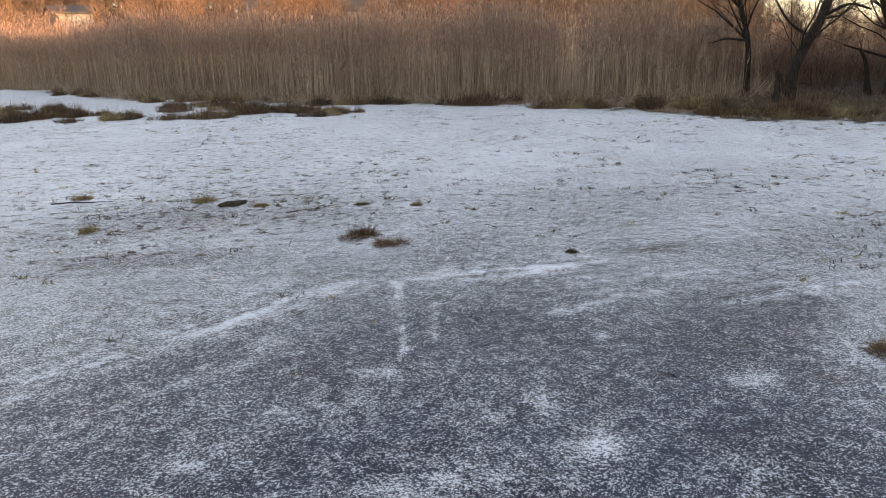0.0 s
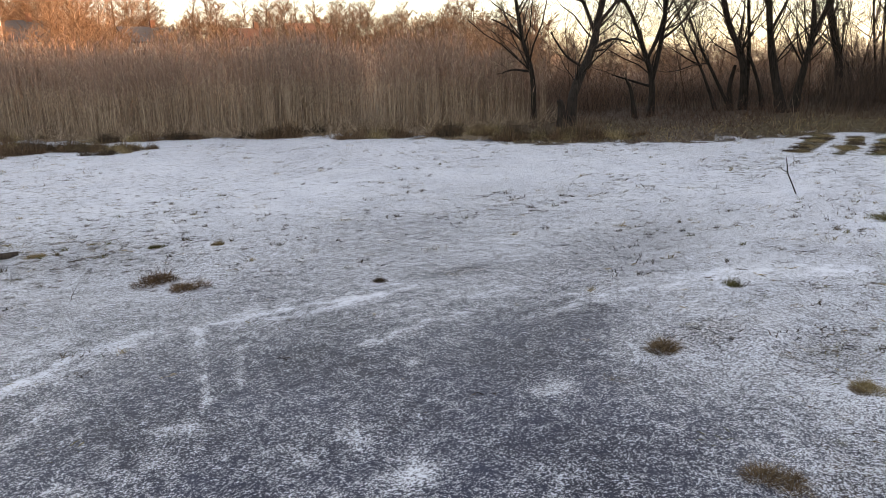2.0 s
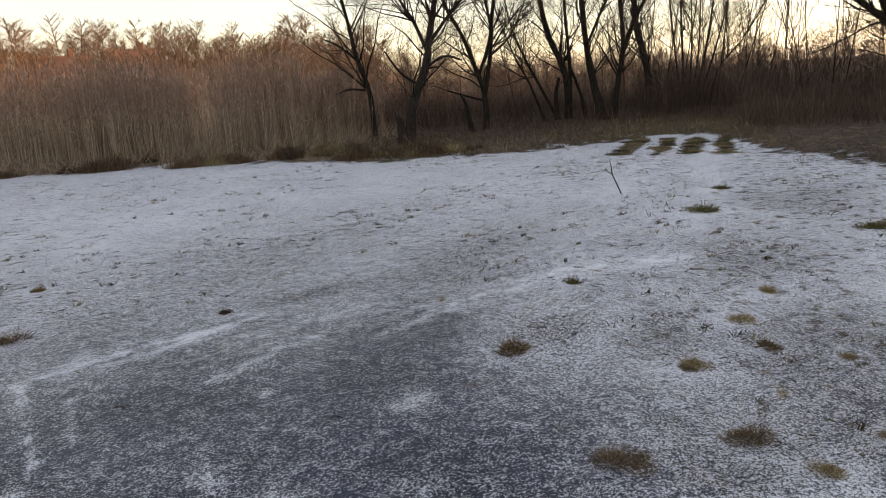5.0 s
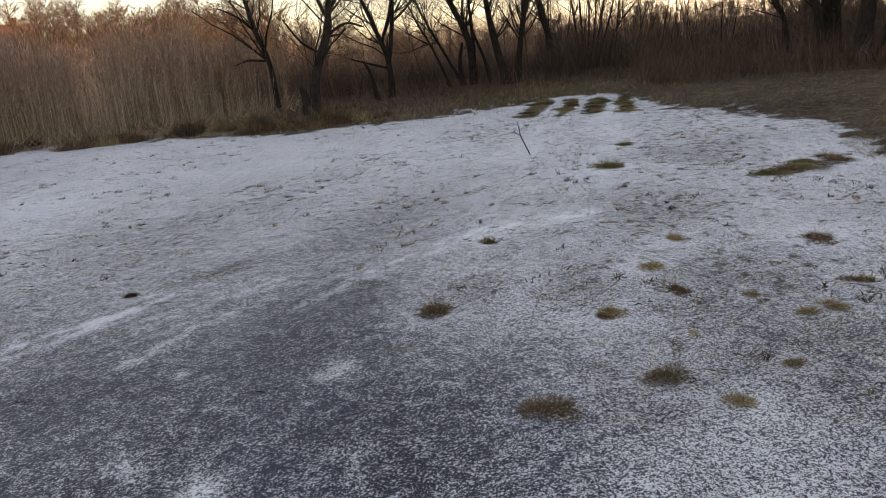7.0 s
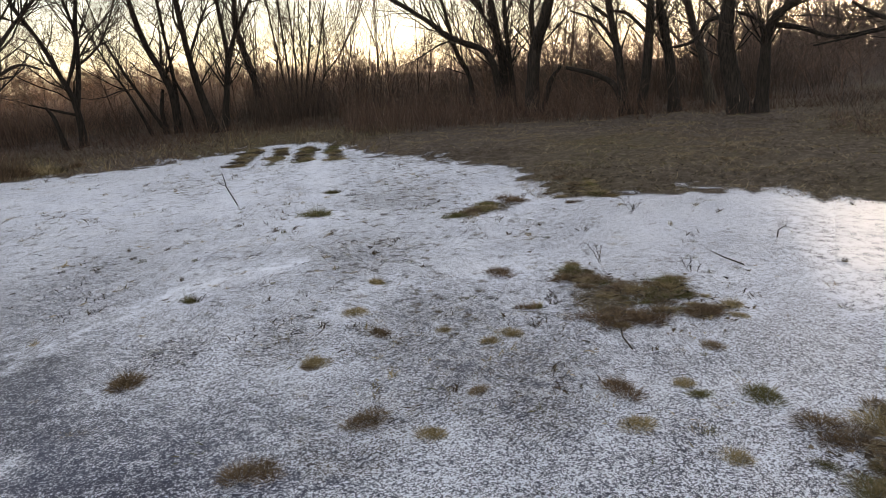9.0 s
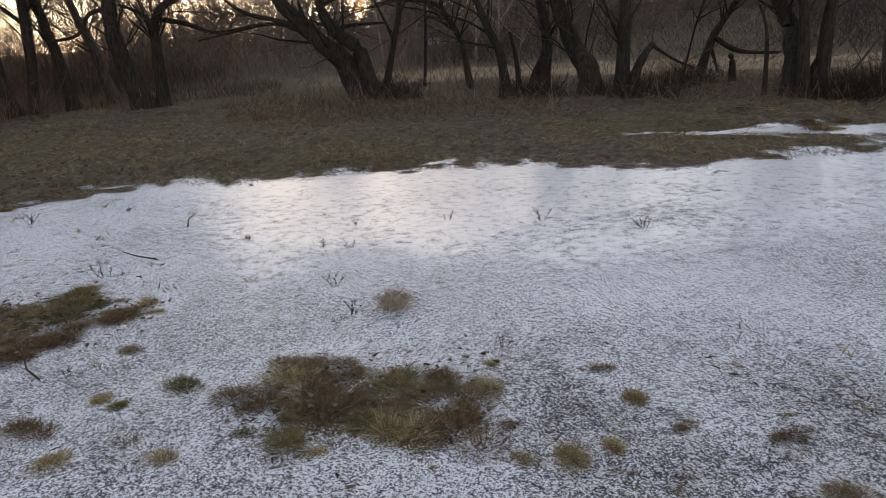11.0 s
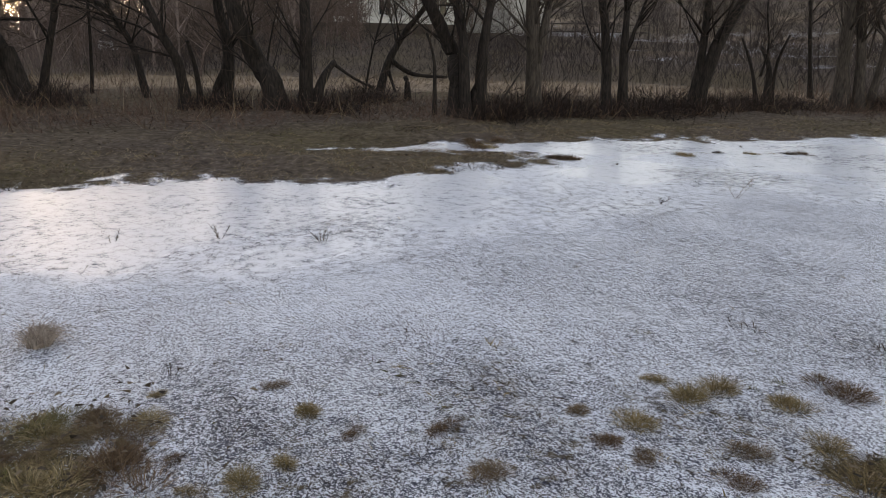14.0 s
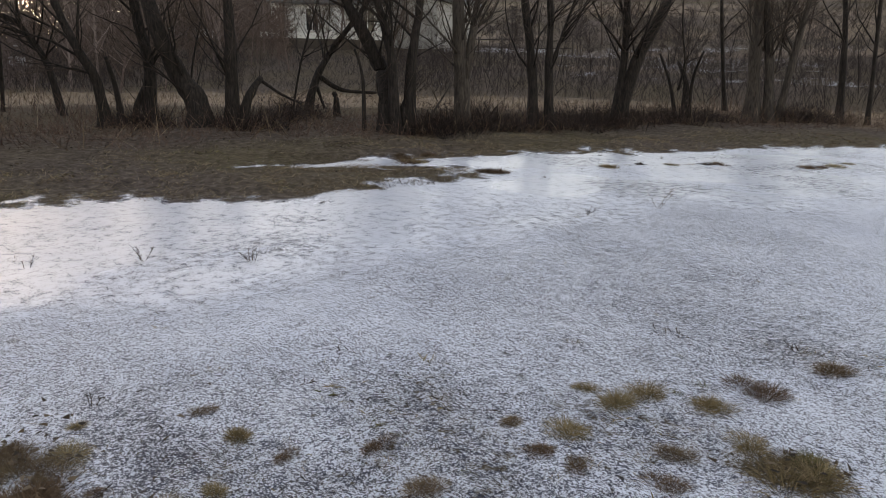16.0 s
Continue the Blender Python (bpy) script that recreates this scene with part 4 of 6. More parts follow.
def belts():
    # dark thicket behind the eastern bank
    x, y = scatter(10500, 53, 97, 22.5, 34)
    k = (np.hypot(x, y) > 24.5 - 2.5 * value_noise(x, y, 3.0, 41)) & (bearing(x, y) < 97 - 9 * rng.uniform(0, 1, len(x)) ** 2)
    brush("thicket", "dense dark brown thicket of bare shrubs behind the bank", x[k], y[k], 0.9, 2.3, 0.012, 0.22, TWIG, 3)
    x, y = scatter(2600, 88, 113, 27, 40)
    brush("thicket", "scrub tinted haze grey beyond the meadow", x, y, 0.5, 1.7, 0.012, 0.35, HAZE_TWIG, 3)
    x, y = scatter(3800, 60, 84, 18.2, 24)
    brush("thicket", "low brown scrub in front of the eastern thicket", x, y, 0.4, 1.3, 0.010, 0.35, BRAMBLE, 2)
    x, y = scatter(4200, 33, 56, 23, 34)
    brush("thicket", "bare brown shrubs between the northern trees", x, y, 0.4, 1.5, 0.009, 0.3, TWIG, 3)
    x, y = scatter(6500, 27, 52, 20.5, 32)
    k = np.hypot(x, y) > np.interp(bearing(x, y), (27, 36, 42, 52), (21.0, 22.5, 25.5, 28.0))
    x, y = x[k], y[k]
    brush("thicket", "dusky thicket in haze-reddened brown behind the northern trees", x, y, 0.9, 2.1, 0.010, 0.3, SHRUB_TWIG, 3)
    # dry grass and brambles at the feet of the trees
    x, y = scatter(13000, 30, 100, 15.5, 24)
    k = shore_distance(x, y) > 1.2 + 1.6 * value_noise(x, y, 2.0, 42) * (bearing(x, y) < 60)
    k &= (bearing(x, y) < 60) | (np.hypot(x, y) > 19.0)
    brush("dry_undergrowth", "tall dead grass and weeds below the trees", x[k], y[k], 0.12, 0.5, 0.009, 0.6, BRAMBLE, 1)
    front = ((96, 110, 123, 131, 140, 149, 158, 166, 182), (13.4, 12.5, 12.6, 13.2, 13.9, 15.2, 17.2, 19.4, 21.0))
    x, y = scatter(26000, 96, 182, 12.0, 25)
    back = np.hypot(x, y) - np.interp(bearing(x, y), *front) - 1.2 * (value_noise(x, y, 1.6, 43) - 0.5)
    k = (back > 0) & (back < 4.2) & (shore_distance(x, y) > 0.5)
    brush("dry_undergrowth", "brown brambles and dead stalks along the tree line", x[k], y[k], 0.10, 0.50, 0.009, 0.85, BRAMBLE, 2)
    x, y = scatter(5200, 96, 182, 12.0, 23)
    back = np.hypot(x, y) - np.interp(bearing(x, y), *front)
    k = (back > 0) & (back < 3.0) & (value_noise(x, y, 0.5, 63) > 0.45)
    brush("dead_stalks", "long pale dead stalks bent over the brambles", x[k], y[k], 0.4, 1.0, 0.009, 1.3, STRAW, 1)
    x, y = scatter(900, 96, 182, 14.0, 19)
    k = shore_distance(x, y) > 4.2
    brush("thicket", "dark bare shrubs between the tree trunks", x[k], y[k], 0.3, 1.0, 0.009, 0.4, DARK_TWIG, 2)
    x, y = house_view(*scatter(10000, 110, 184, 27.5, 44))
    brush("thicket", "dark low scrub at the foot of the southern slope", x, y, 0.5, 1.5, 0.016, 0.5, DARK_TWIG, 3)
    # ragged grass along the foot of the reeds and the northern bank
    x, y = scatter(60000, -28, 64, 12, 34)
    sd = shore_distance(x, y)
    k = (sd > -0.25) & (sd < 2.6) & (value_noise(x, y, 0.8, 67) > 0.25)
    x, y = x[k], y[k]
    half = rng.uniform(0, 1, len(x)) < 0.45
    brush("bank_weeds", "ragged brown weeds along the northern shore", x[half], y[half], 0.08, 0.34, 0.011, 0.8, BRAMBLE, 1)
    brush("bank_weeds", "ragged dry grass along the northern shore", x[~half], y[~half], 0.06, 0.30, 0.010, 0.8, GRASS, 1)
    x, y = scatter(7000, 104, 182, 21, 27)
    k = value_noise(x, y, 0.6, 73) > 0.35
    brush("meadow_grass", "pale dead grass of the meadow behind the tree line", x[k], y[k], 0.12, 0.36, 0.012, 0.6, STRAW, 1)
    x, y = scatter(4000, 125, 144, 29, 47)
    brush("thicket", "low dark scrub in the garden below the house", x, y, 0.2, 0.7, 0.016, 0.6, DARK_TWIG, 2)
    # stalks and brambles round the trunks
    feet = np.array(FEET)
    at = np.repeat(feet, 90, axis=0) + rng.normal(0, 0.45, (len(feet) * 90, 2))
    brush("trunk_brambles", "brown brambles and stalks round the feet of the trunks", at[:, 0], at[:, 1], 0.2, 0.75, 0.009, 0.5, BRAMBLE, 2)
    # dark bramble heaps between the southern trunks
    for hx, hy, hr, many in ((9.3, -11.7, 0.7, 900), (8.9, -13.2, 0.8, 1000), (8.2, -14.9, 0.9, 1100), (12.0, -9.2, 0.7, 700), (6.3, -19.6, 0.9, 700), (4.3, -21.2, 1.0, 900), (15.6, -5.3, 0.6, 500), (7.6, -16.2, 0.9, 1000), (6.9, -18.0, 0.9, 900), (13.9, -8.0, 0.6, 500), (13.0, -11.2, 0.7, 500)):
        x, y = hx + rng.normal(0, hr * 0.6, many), hy + rng.normal(0, hr * 0.5, many)
        brush("bramble_heap", "dark tangled heap of brambles at the feet of the trees", x, y, 0.25, 0.80, 0.012, 0.95, BLACK_TWIG, 2)
    # turf of the bank
    x, y = scatter(150000, 25, 182, 7.5, 22)
    sd = shore_distance(x, y) + 0.5 * (value_noise(x, y, 0.55, 11) - 0.5)
    thick = value_noise(x, y, 0.45, 44) * 0.6 + value_noise(x, y, 1.8, 45) * 0.4
    leafy = step(100, 108, bearing(x, y)) * step(1.6, 2.6, sd + 0.8 * (value_noise(x, y, 0.7, 69) - 0.5)) * 0.97
    k = (sd > 0.02) & (rng.uniform(0, 1, len(x)) > leafy) & (rng.uniform(0, 1, len(x)) < thick * 1.25) & (np.hypot(x, y) < 12 + 11 * rng.uniform(0, 1, len(x)))
    x, y = x[k], y[k]
    n = len(x)
    a = rng.uniform(0, 2 * np.pi, n)
    way = unit(np.stack([np.cos(a), np.sin(a), rng.uniform(0.25, 1.6, n)], 1))
    ln = rng.uniform(0.05, 0.14, n) * (0.6 + 0.8 * value_noise(x, y, 0.45, 44))
    half = rng.uniform(0, 1, n) < 0.72 - 0.5 * (value_noise(x, y, 2.3, 8) > 0.6)
    for pick, mat, label in ((half, BANK_GRASS, "matted brown winter grass of the bank"), (~half, GREEN_GRASS, "sparse green grass in the bank turf")):
        s = ribbons(on_ground(x[pick], y[pick]), way[pick], ln[pick], rng.uniform(0.004, 0.008, pick.sum()), ln[pick] * 0.3, 2)
        tagged(new("bank_grass", strip_mesh("bank_grass", [s], mat)), label, "grass", kind="stuff")
    # tussocks of longer grass, thickest along the shore
    x, y = scatter(430000, 20, 182, 7.2, 19)
    sd = shore_distance(x, y)
    clump = value_noise(x, y, 0.34, 47) * 0.65 + value_noise(x, y, 1.1, 48) * 0.35
    leafy = step(100, 108, bearing(x, y)) * step(1.6, 2.6, sd + 0.8 * (value_noise(x, y, 0.7, 69) - 0.5)) * 0.97
    k = (sd > -0.12) & (rng.uniform(0, 1, len(x)) > leafy) & (clump > 0.49 - 0.10 * step(0.6, 0.0, sd)) & (rng.uniform(0, 1, len(x)) < 0.85 - 0.5 * step(10, 20, np.hypot(x, y)))
    x, y = x[k], y[k]
    n = len(x)
    a = rng.uniform(0, 2 * np.pi, n)
    way = unit(np.stack([np.cos(a), np.sin(a), rng.uniform(0.3, 1.8, n)], 1))
    ln = rng.uniform(0.05, 0.14, n) * (0.7 + 0.6 * value_noise(x, y, 0.34, 47))
    tint = value_noise(x, y, 1.4, 49) + rng.normal(0, 0.12, n)
    for pick, mat, label in ((tint < 0.42, LITTER, "dark rotting grass of the bank tussocks"), ((tint >= 0.42) & (tint < 0.72), BANK_GRASS, "brown winter grass of the bank tussocks"), (tint >= 0.72, STRAW, "pale dead grass of the bank tussocks")):
        s = ribbons(on_ground(x[pick], y[pick]), way[pick], ln[pick], rng.uniform(0.004, 0.0075, pick.sum()), ln[pick] * 0.45, 2)
        tagged(new("tussock_grass", strip_mesh("tussock_grass", [s], mat)), label, "grass", kind="stuff")
    # fallen leaves on the trodden strip
    x, y = scatter(26000, 80, 182, 8.6, 19)
    sd = shore_distance(x, y)
    k = (sd > 0.3) & (0.5 * value_noise(x, y, 1.2, 46) + 0.5 * value_noise(x, y, 0.3, 85) > rng.uniform(0.3, 0.75, len(x)))
    x, y = x[k], y[k]
    n = len(x)
    a = rng.uniform(0, 2 * np.pi, n)
    p = on_ground(x, y, -0.012)
    s = ribbons(p, unit(np.stack([np.cos(a), np.sin(a), rng.uniform(-0.1, 0.5, n)], 1)), rng.uniform(0.02, 0.05, n), rng.uniform(0.012, 0.03, n), 0.005, 2)
    tagged(new("leaf_litter", strip_mesh("leaf_litter", [s], LITTER)), "fallen brown leaves on the trodden bank", "leaves", kind="stuff")


belts()


# ---- grass in the ice ----
def tuft_mesh(name, radius, height, count, seed, material, wide=1.0, lobes=4, apart=0.42):
    """A ragged tuft: a few lobes of arching blades of uneven height."""
    global rng
    kept, rng = rng, np.random.default_rng(seed)
    mid = rng.normal(0, radius * apart, (lobes, 2))
    tall = rng.uniform(0.55, 1.25, lobes)
    span = rng.uniform(0.45, 0.85, lobes) * radius
    k = rng.integers(0, lobes, count)
    a, d = rng.uniform(0, 2 * np.pi, count), np.sqrt(rng.uniform(0, 1, count))
    base = np.stack([mid[k, 0] + span[k] * d * np.cos(a), mid[k, 1] + span[k] * d * np.sin(a), np.full(count, -0.01)], 1)
    lean = 1.25 * d * d + np.abs(rng.normal(0.0, 0.35, count))
    b = a + rng.normal(0, 0.55, count)
    way = unit(np.stack([np.cos(b) * lean, np.sin(b) * lean, np.ones(count)], 1))
    ln = height * tall[k] * rng.uniform(0.6, 1.35, count) * (1.1 - 0.3 * d * d)
    me = strip_mesh(name, [ribbons(base, way, ln, rng.uniform(0.0014, 0.0030, count) * wide, ln * rng.uniform(0.25, 0.8, count), 2)], material)
    rng = kept
    return me


TUFT_KINDS = [(m, [tuft_mesh("tuft", 0.10, 0.104, 1250, 50 + 7 * k + v, m, 1.0, 3 + v) for v in range(3)]) for k, m in enumerate((GRASS, STRAW, GREEN_GRASS, LITTER, RUSSET))]
TUFT_WORDS = ("tuft of olive-brown winter grass standing in the frost", "tuft of pale dead grass standing in the frost", "small tuft of green grass standing in the frost", "dark rotting tuft of grass in the frost", "domed tuft of russet-brown grass in the frost")
FLAT_KINDS = [tuft_mesh("low_tuft", 0.20, 0.04, 420, 90 + k, m, 1.4, 5, 0.28) for k, m in enumerate((GRASS, GREEN_GRASS))]
SMALL_KINDS = [tuft_mesh("flat_tuft", 0.06, 0.04, 110, 120 + k, m, 1.4, 2, 0.4) for k, m in enumerate((GRASS, GREEN_GRASS, LITTER))]
CLUMP_KINDS = [tuft_mesh("clump", 0.25, 0.19, 520, 95 + k, m, 2.6, 4) for k, m in enumerate((GRASS, RUSSET, LITTER, GREEN_GRASS))]
LOW_TUFTS = [(-2.76, 8.30, 0.21), (1.54, 6.52, 0.14), (-0.95, 6.85, 0.16), (2.32, 5.15, 0.15), (3.10, 3.33, 0.15), (4.02, 2.50, 0.14), (2.83, 2.09, 0.08), (3.41, 2.67, 0.13), (6.67, 3.59, 0.12), (8.80, 6.00, 0.21),
             (2.17, 2.94, 0.12), (8.35, 0.33, 0.17), (3.20, 2.74, 0.11), (8.89, 4.20, 0.20), (9.38, 3.79, 0.24), (10.45, 3.64, 0.18), (0.64, -4.48, 0.22),
             (0.86, -3.21, 0.06), (5.60, -9.0, 0.14), (1.90, -2.72, 0.08), (3.35, -6.85, 0.12), (4.1, -6.4, 0.10), (4.6, -10.9, 0.18), (3.85, -11.7, 0.2)]
# matted patches: x, y, half length, half breadth, turn, number of tufts
PATCHES = [(4.82, 0.55, 0.30, 0.30, 0, 30), (5.15, 1.12, 0.30, 0.13, 30, 14), (4.36, 0.74, 0.14, 0.22, 0, 9), (4.62, 0.22, 0.14, 0.18, 0, 9), (2.78, -1.0, 0.38, 0.27, 70, 36), (2.90, -0.46, 0.20, 0.15, 0, 11), (3.28, -0.64, 0.20, 0.10, 20, 6),
           (7.6, 2.76, 0.45, 0.10, -15, 12), (8.95, 1.9, 0.40, 0.26, 0, 18), (0.43, -3.12, 0.12, 0.08, 20, 8), (8.6, 1.55, 0.3, 0.12, 30, 7)]
# ragged shore clumps: the same
SHORE_CLUMPS = [(-6.8, 19.6, 1.2, 0.5, 0, 12), (-3.0, 20.2, 1.2, 0.4, 0, 11), (-8.6, 22.5, 1.0, 0.4, 0, 6), (6.0, 17.0, 1.0, 0.3, -20, 11), (-7.9, 20.7, 1.0, 0.5, 0, 15), (-6.2, 20.0, 0.7, 0.35, 0, 11), (-3.8, 21.5, 0.7, 0.3, 0, 8), (-1.3, 18.8, 0.9, 0.35, 0, 15), (-0.2, 17.5, 0.5, 0.25, 0, 4), (-5.2, 18.6, 0.9, 0.4, 0, 8), (8.0, 15.6, 0.9, 0.35, -45, 15), (8.6, 14.0, 0.7, 0.3, -45, 12), (9.9, 13.0, 0.9, 0.3, -40, 12), (3.6, 18.9, 0.8, 0.25, -20, 6)]
SHORE_CLUMPS += [(-2.6, 23.0, 1.0, 0.4, 0, 6), (5.6, -8.9, 0.3, 0.12, 60, 3), (4.5, -10.9, 0.7, 0.12, 60, 3), (3.7, -11.9, 0.8, 0.12, 60, 3), (-4.6, 24.0, 1.6, 0.3, -20, 10), (0.9, 20.4, 1.4, 0.25, -15, 12), (-9.0, 29.5, 2.2, 0.4, -55, 15), (7.3, -8.7, 0.6, 0.25, -50, 7), (2.0, -13.2, 0.8, 0.2, 60, 5), (-7.5, 19.1, 0.6, 0.3, 0, 7), (-4.7, 18.4, 0.5, 0.2, 0, 5), (-3.1, 18.0, 0.8, 0.25, 0, 8), (0.1, 18.1, 0.7, 0.25, 0, 8), (4.5, 19.0, 0.9, 0.3, 0, 10)]
RUT_CLUMPS = [(12.7, 9.85, 1.9, 0.15, 31, 30), (12.8, 9.12, 1.75, 0.08, 29, 22), (13.25, 8.70, 1.65, 0.13, 31, 28), (13.3, 8.05, 1.55, 0.11, 32.5, 24)]


def tufts():
    rand = random.Random(5)

    def stand(x, y, r, kind, low=1.0, group="grass tufts in the ice"):
        ob = tagged(new("grass_tuft", rand.choice(TUFT_KINDS[kind][1])), TUFT_WORDS[kind], "grass tuft", group)
        s = r / 0.10
        ob.matrix_basis = pose(x, y, float(ground_height(x, y)), 0, 0, rand.uniform(0, 360)) @ Matrix.Diagonal((s, s * rand.uniform(0.7, 1.1), min(s, 1.5) * rand.uniform(0.75, 1.15) * low, 1))

    for (x, y, r), kind in zip(TUFTS_NORTH, "4400020032122001110"):
        stand(x, y, 0.85 * r, int(kind), 1.35)
    for x, y, r in TUFTS_EAST + TUFTS_SOUTH:
        stand(x, y, 0.82 * r, rand.choice((0, 0, 0, 1, 1, 2, 4) if r < 0.12 else (0, 4)))
    for px, py, a, b, turn, count in PATCHES:
        c, s = math.cos(radians(turn)), math.sin(radians(turn))
        for _ in range(count):
            u, v = rand.gauss(0, 0.62) * a, rand.gauss(0, 0.62) * b
            stand(px + u * c - v * s, py + u * s + v * c, 0.04 + 0.09 * rand.random() ** 1.6, rand.choice((0, 0, 1, 1, 0, 4, 4, 2)), rand.uniform(0.4, 1.0), "grass tufts of the matted patches")
    for _ in range(170):
        x, y = rand.uniform(2.3, 6.5), rand.gauss(1.3, 1.3)
        if rand.random() < 0.3:
            x, y = rand.gauss(1.3, 0.6), rand.gauss(-2.9, 0.7)
        kind = rand.randrange(3)
        ob = tagged(new("flat_tuft", SMALL_KINDS[kind]), ("small flattened tuft of brown grass in the frost", "small flattened tuft of green grass in the frost", "small dark wad of dead leaves in the frost")[kind], "grass tuft", "small flattened tufts in the ice")
        s = rand.uniform(0.5, 1.3)
        ob.matrix_basis = pose(x, y, float(ground_height(x, y)), 0, 0, rand.uniform(0, 360)) @ Matrix.Diagonal((s, s * rand.uniform(0.5, 1.0), s * rand.uniform(0.6, 1.2), 1))
    for k, (x, y, r) in enumerate(LOW_TUFTS):
        kind = rand.choice((0, 0, 1))
        ob = tagged(new("grass_patch", FLAT_KINDS[kind]), ("low matted patch of brown grass in the frost", "low thin patch of green grass in the frost")[kind], "grass patch", "low grass patches in the ice")
        s = r / 0.20
        ob.matrix_basis = pose(x, y, float(ground_height(x, y)), 0, 0, rand.uniform(0, 360)) @ Matrix.Diagonal((s, s * rand.uniform(0.6, 1.0), max(0.8, min(s, 1.5)) * rand.uniform(0.7, 1.1), 1))
    for clumps, kinds, low in ((SHORE_CLUMPS, (0, 1, 1, 2), 1.0), (RUT_CLUMPS, (0, 2, 3), 0.7)):
        for px, py, a, b, turn, count in clumps:
            c, s = math.cos(radians(turn)), math.sin(radians(turn))
            for _ in range(count):
                u, v = rand.uniform(-1, 1) * a, rand.gauss(0, 0.6) * b
                x, y, kind, z = px + u * c - v * s, py + u * s + v * c, rand.choice(kinds), rand.uniform(0.6, 1.45) * (0.55 if low < 1 or py < 0 else 1)
                ob = tagged(new("grass_clump", CLUMP_KINDS[kind]), ("ragged clump of brown grass at the edge of the ice", "ragged clump of russet dead grass at the edge of the ice", "dark ragged clump of grass at the edge of the ice", "green ragged clump of grass beside the wheel tracks")[kind], "grass clump", "grass clumps along the shore")
                ob.matrix_basis = pose(x, y, float(ground_height(x, y)), 0, 0, rand.uniform(0, 360)) @ Matrix.Diagonal((z, z * rand.uniform(0.7, 1.0), z * low * (2.2 if py > 12 and low >= 1 else 1.0), 1))


tufts()


def patch_leaves():
    """Dead leaves and straw lying in the matted patches."""
    xs, ys = [], []
    for px, py, a, b, turn, count in PATCHES:
        c, s = math.cos(radians(turn)), math.sin(radians(turn))
        u, v = rng.normal(0, 0.85, count * 9) * a, rng.normal(0, 0.85, count * 9) * b
        xs.append(px + u * c - v * s), ys.append(py + u * s + v * c)
    x, y = np.concatenate(xs), np.concatenate(ys)
    n = len(x)
    a = rng.uniform(0, 2 * np.pi, n)
    p = on_ground(x, y, -0.012)
    p[:, 2] += rng.uniform(0, 0.035, n)
    half = rng.uniform(0, 1, n) < 0.6
    s1 = ribbons(p[half], unit(np.stack([np.cos(a), np.sin(a), rng.uniform(-0.15, 0.4, n)], 1))[half], rng.uniform(0.02, 0.05, half.sum()), rng.uniform(0.010, 0.024, half.sum()), 0.004, 2)
    s2 = ribbons(p[~half], unit(np.stack([np.cos(a), np.sin(a), rng.uniform(-0.1, 0.35, n)], 1))[~half], rng.uniform(0.05, 0.13, (~half).sum()), rng.uniform(0.0015, 0.003, (~half).sum()), 0.02, 3)
    tagged(new("patch_leaves", strip_mesh("patch_leaves", [s1], LITTER)), "dead brown leaves caught in the matted grass", "leaves", kind="stuff")
    tagged(new("patch_straw", strip_mesh("patch_straw", [s2], STRAW)), "loose straw lying over the matted grass", "grass", kind="stuff")


patch_leaves()


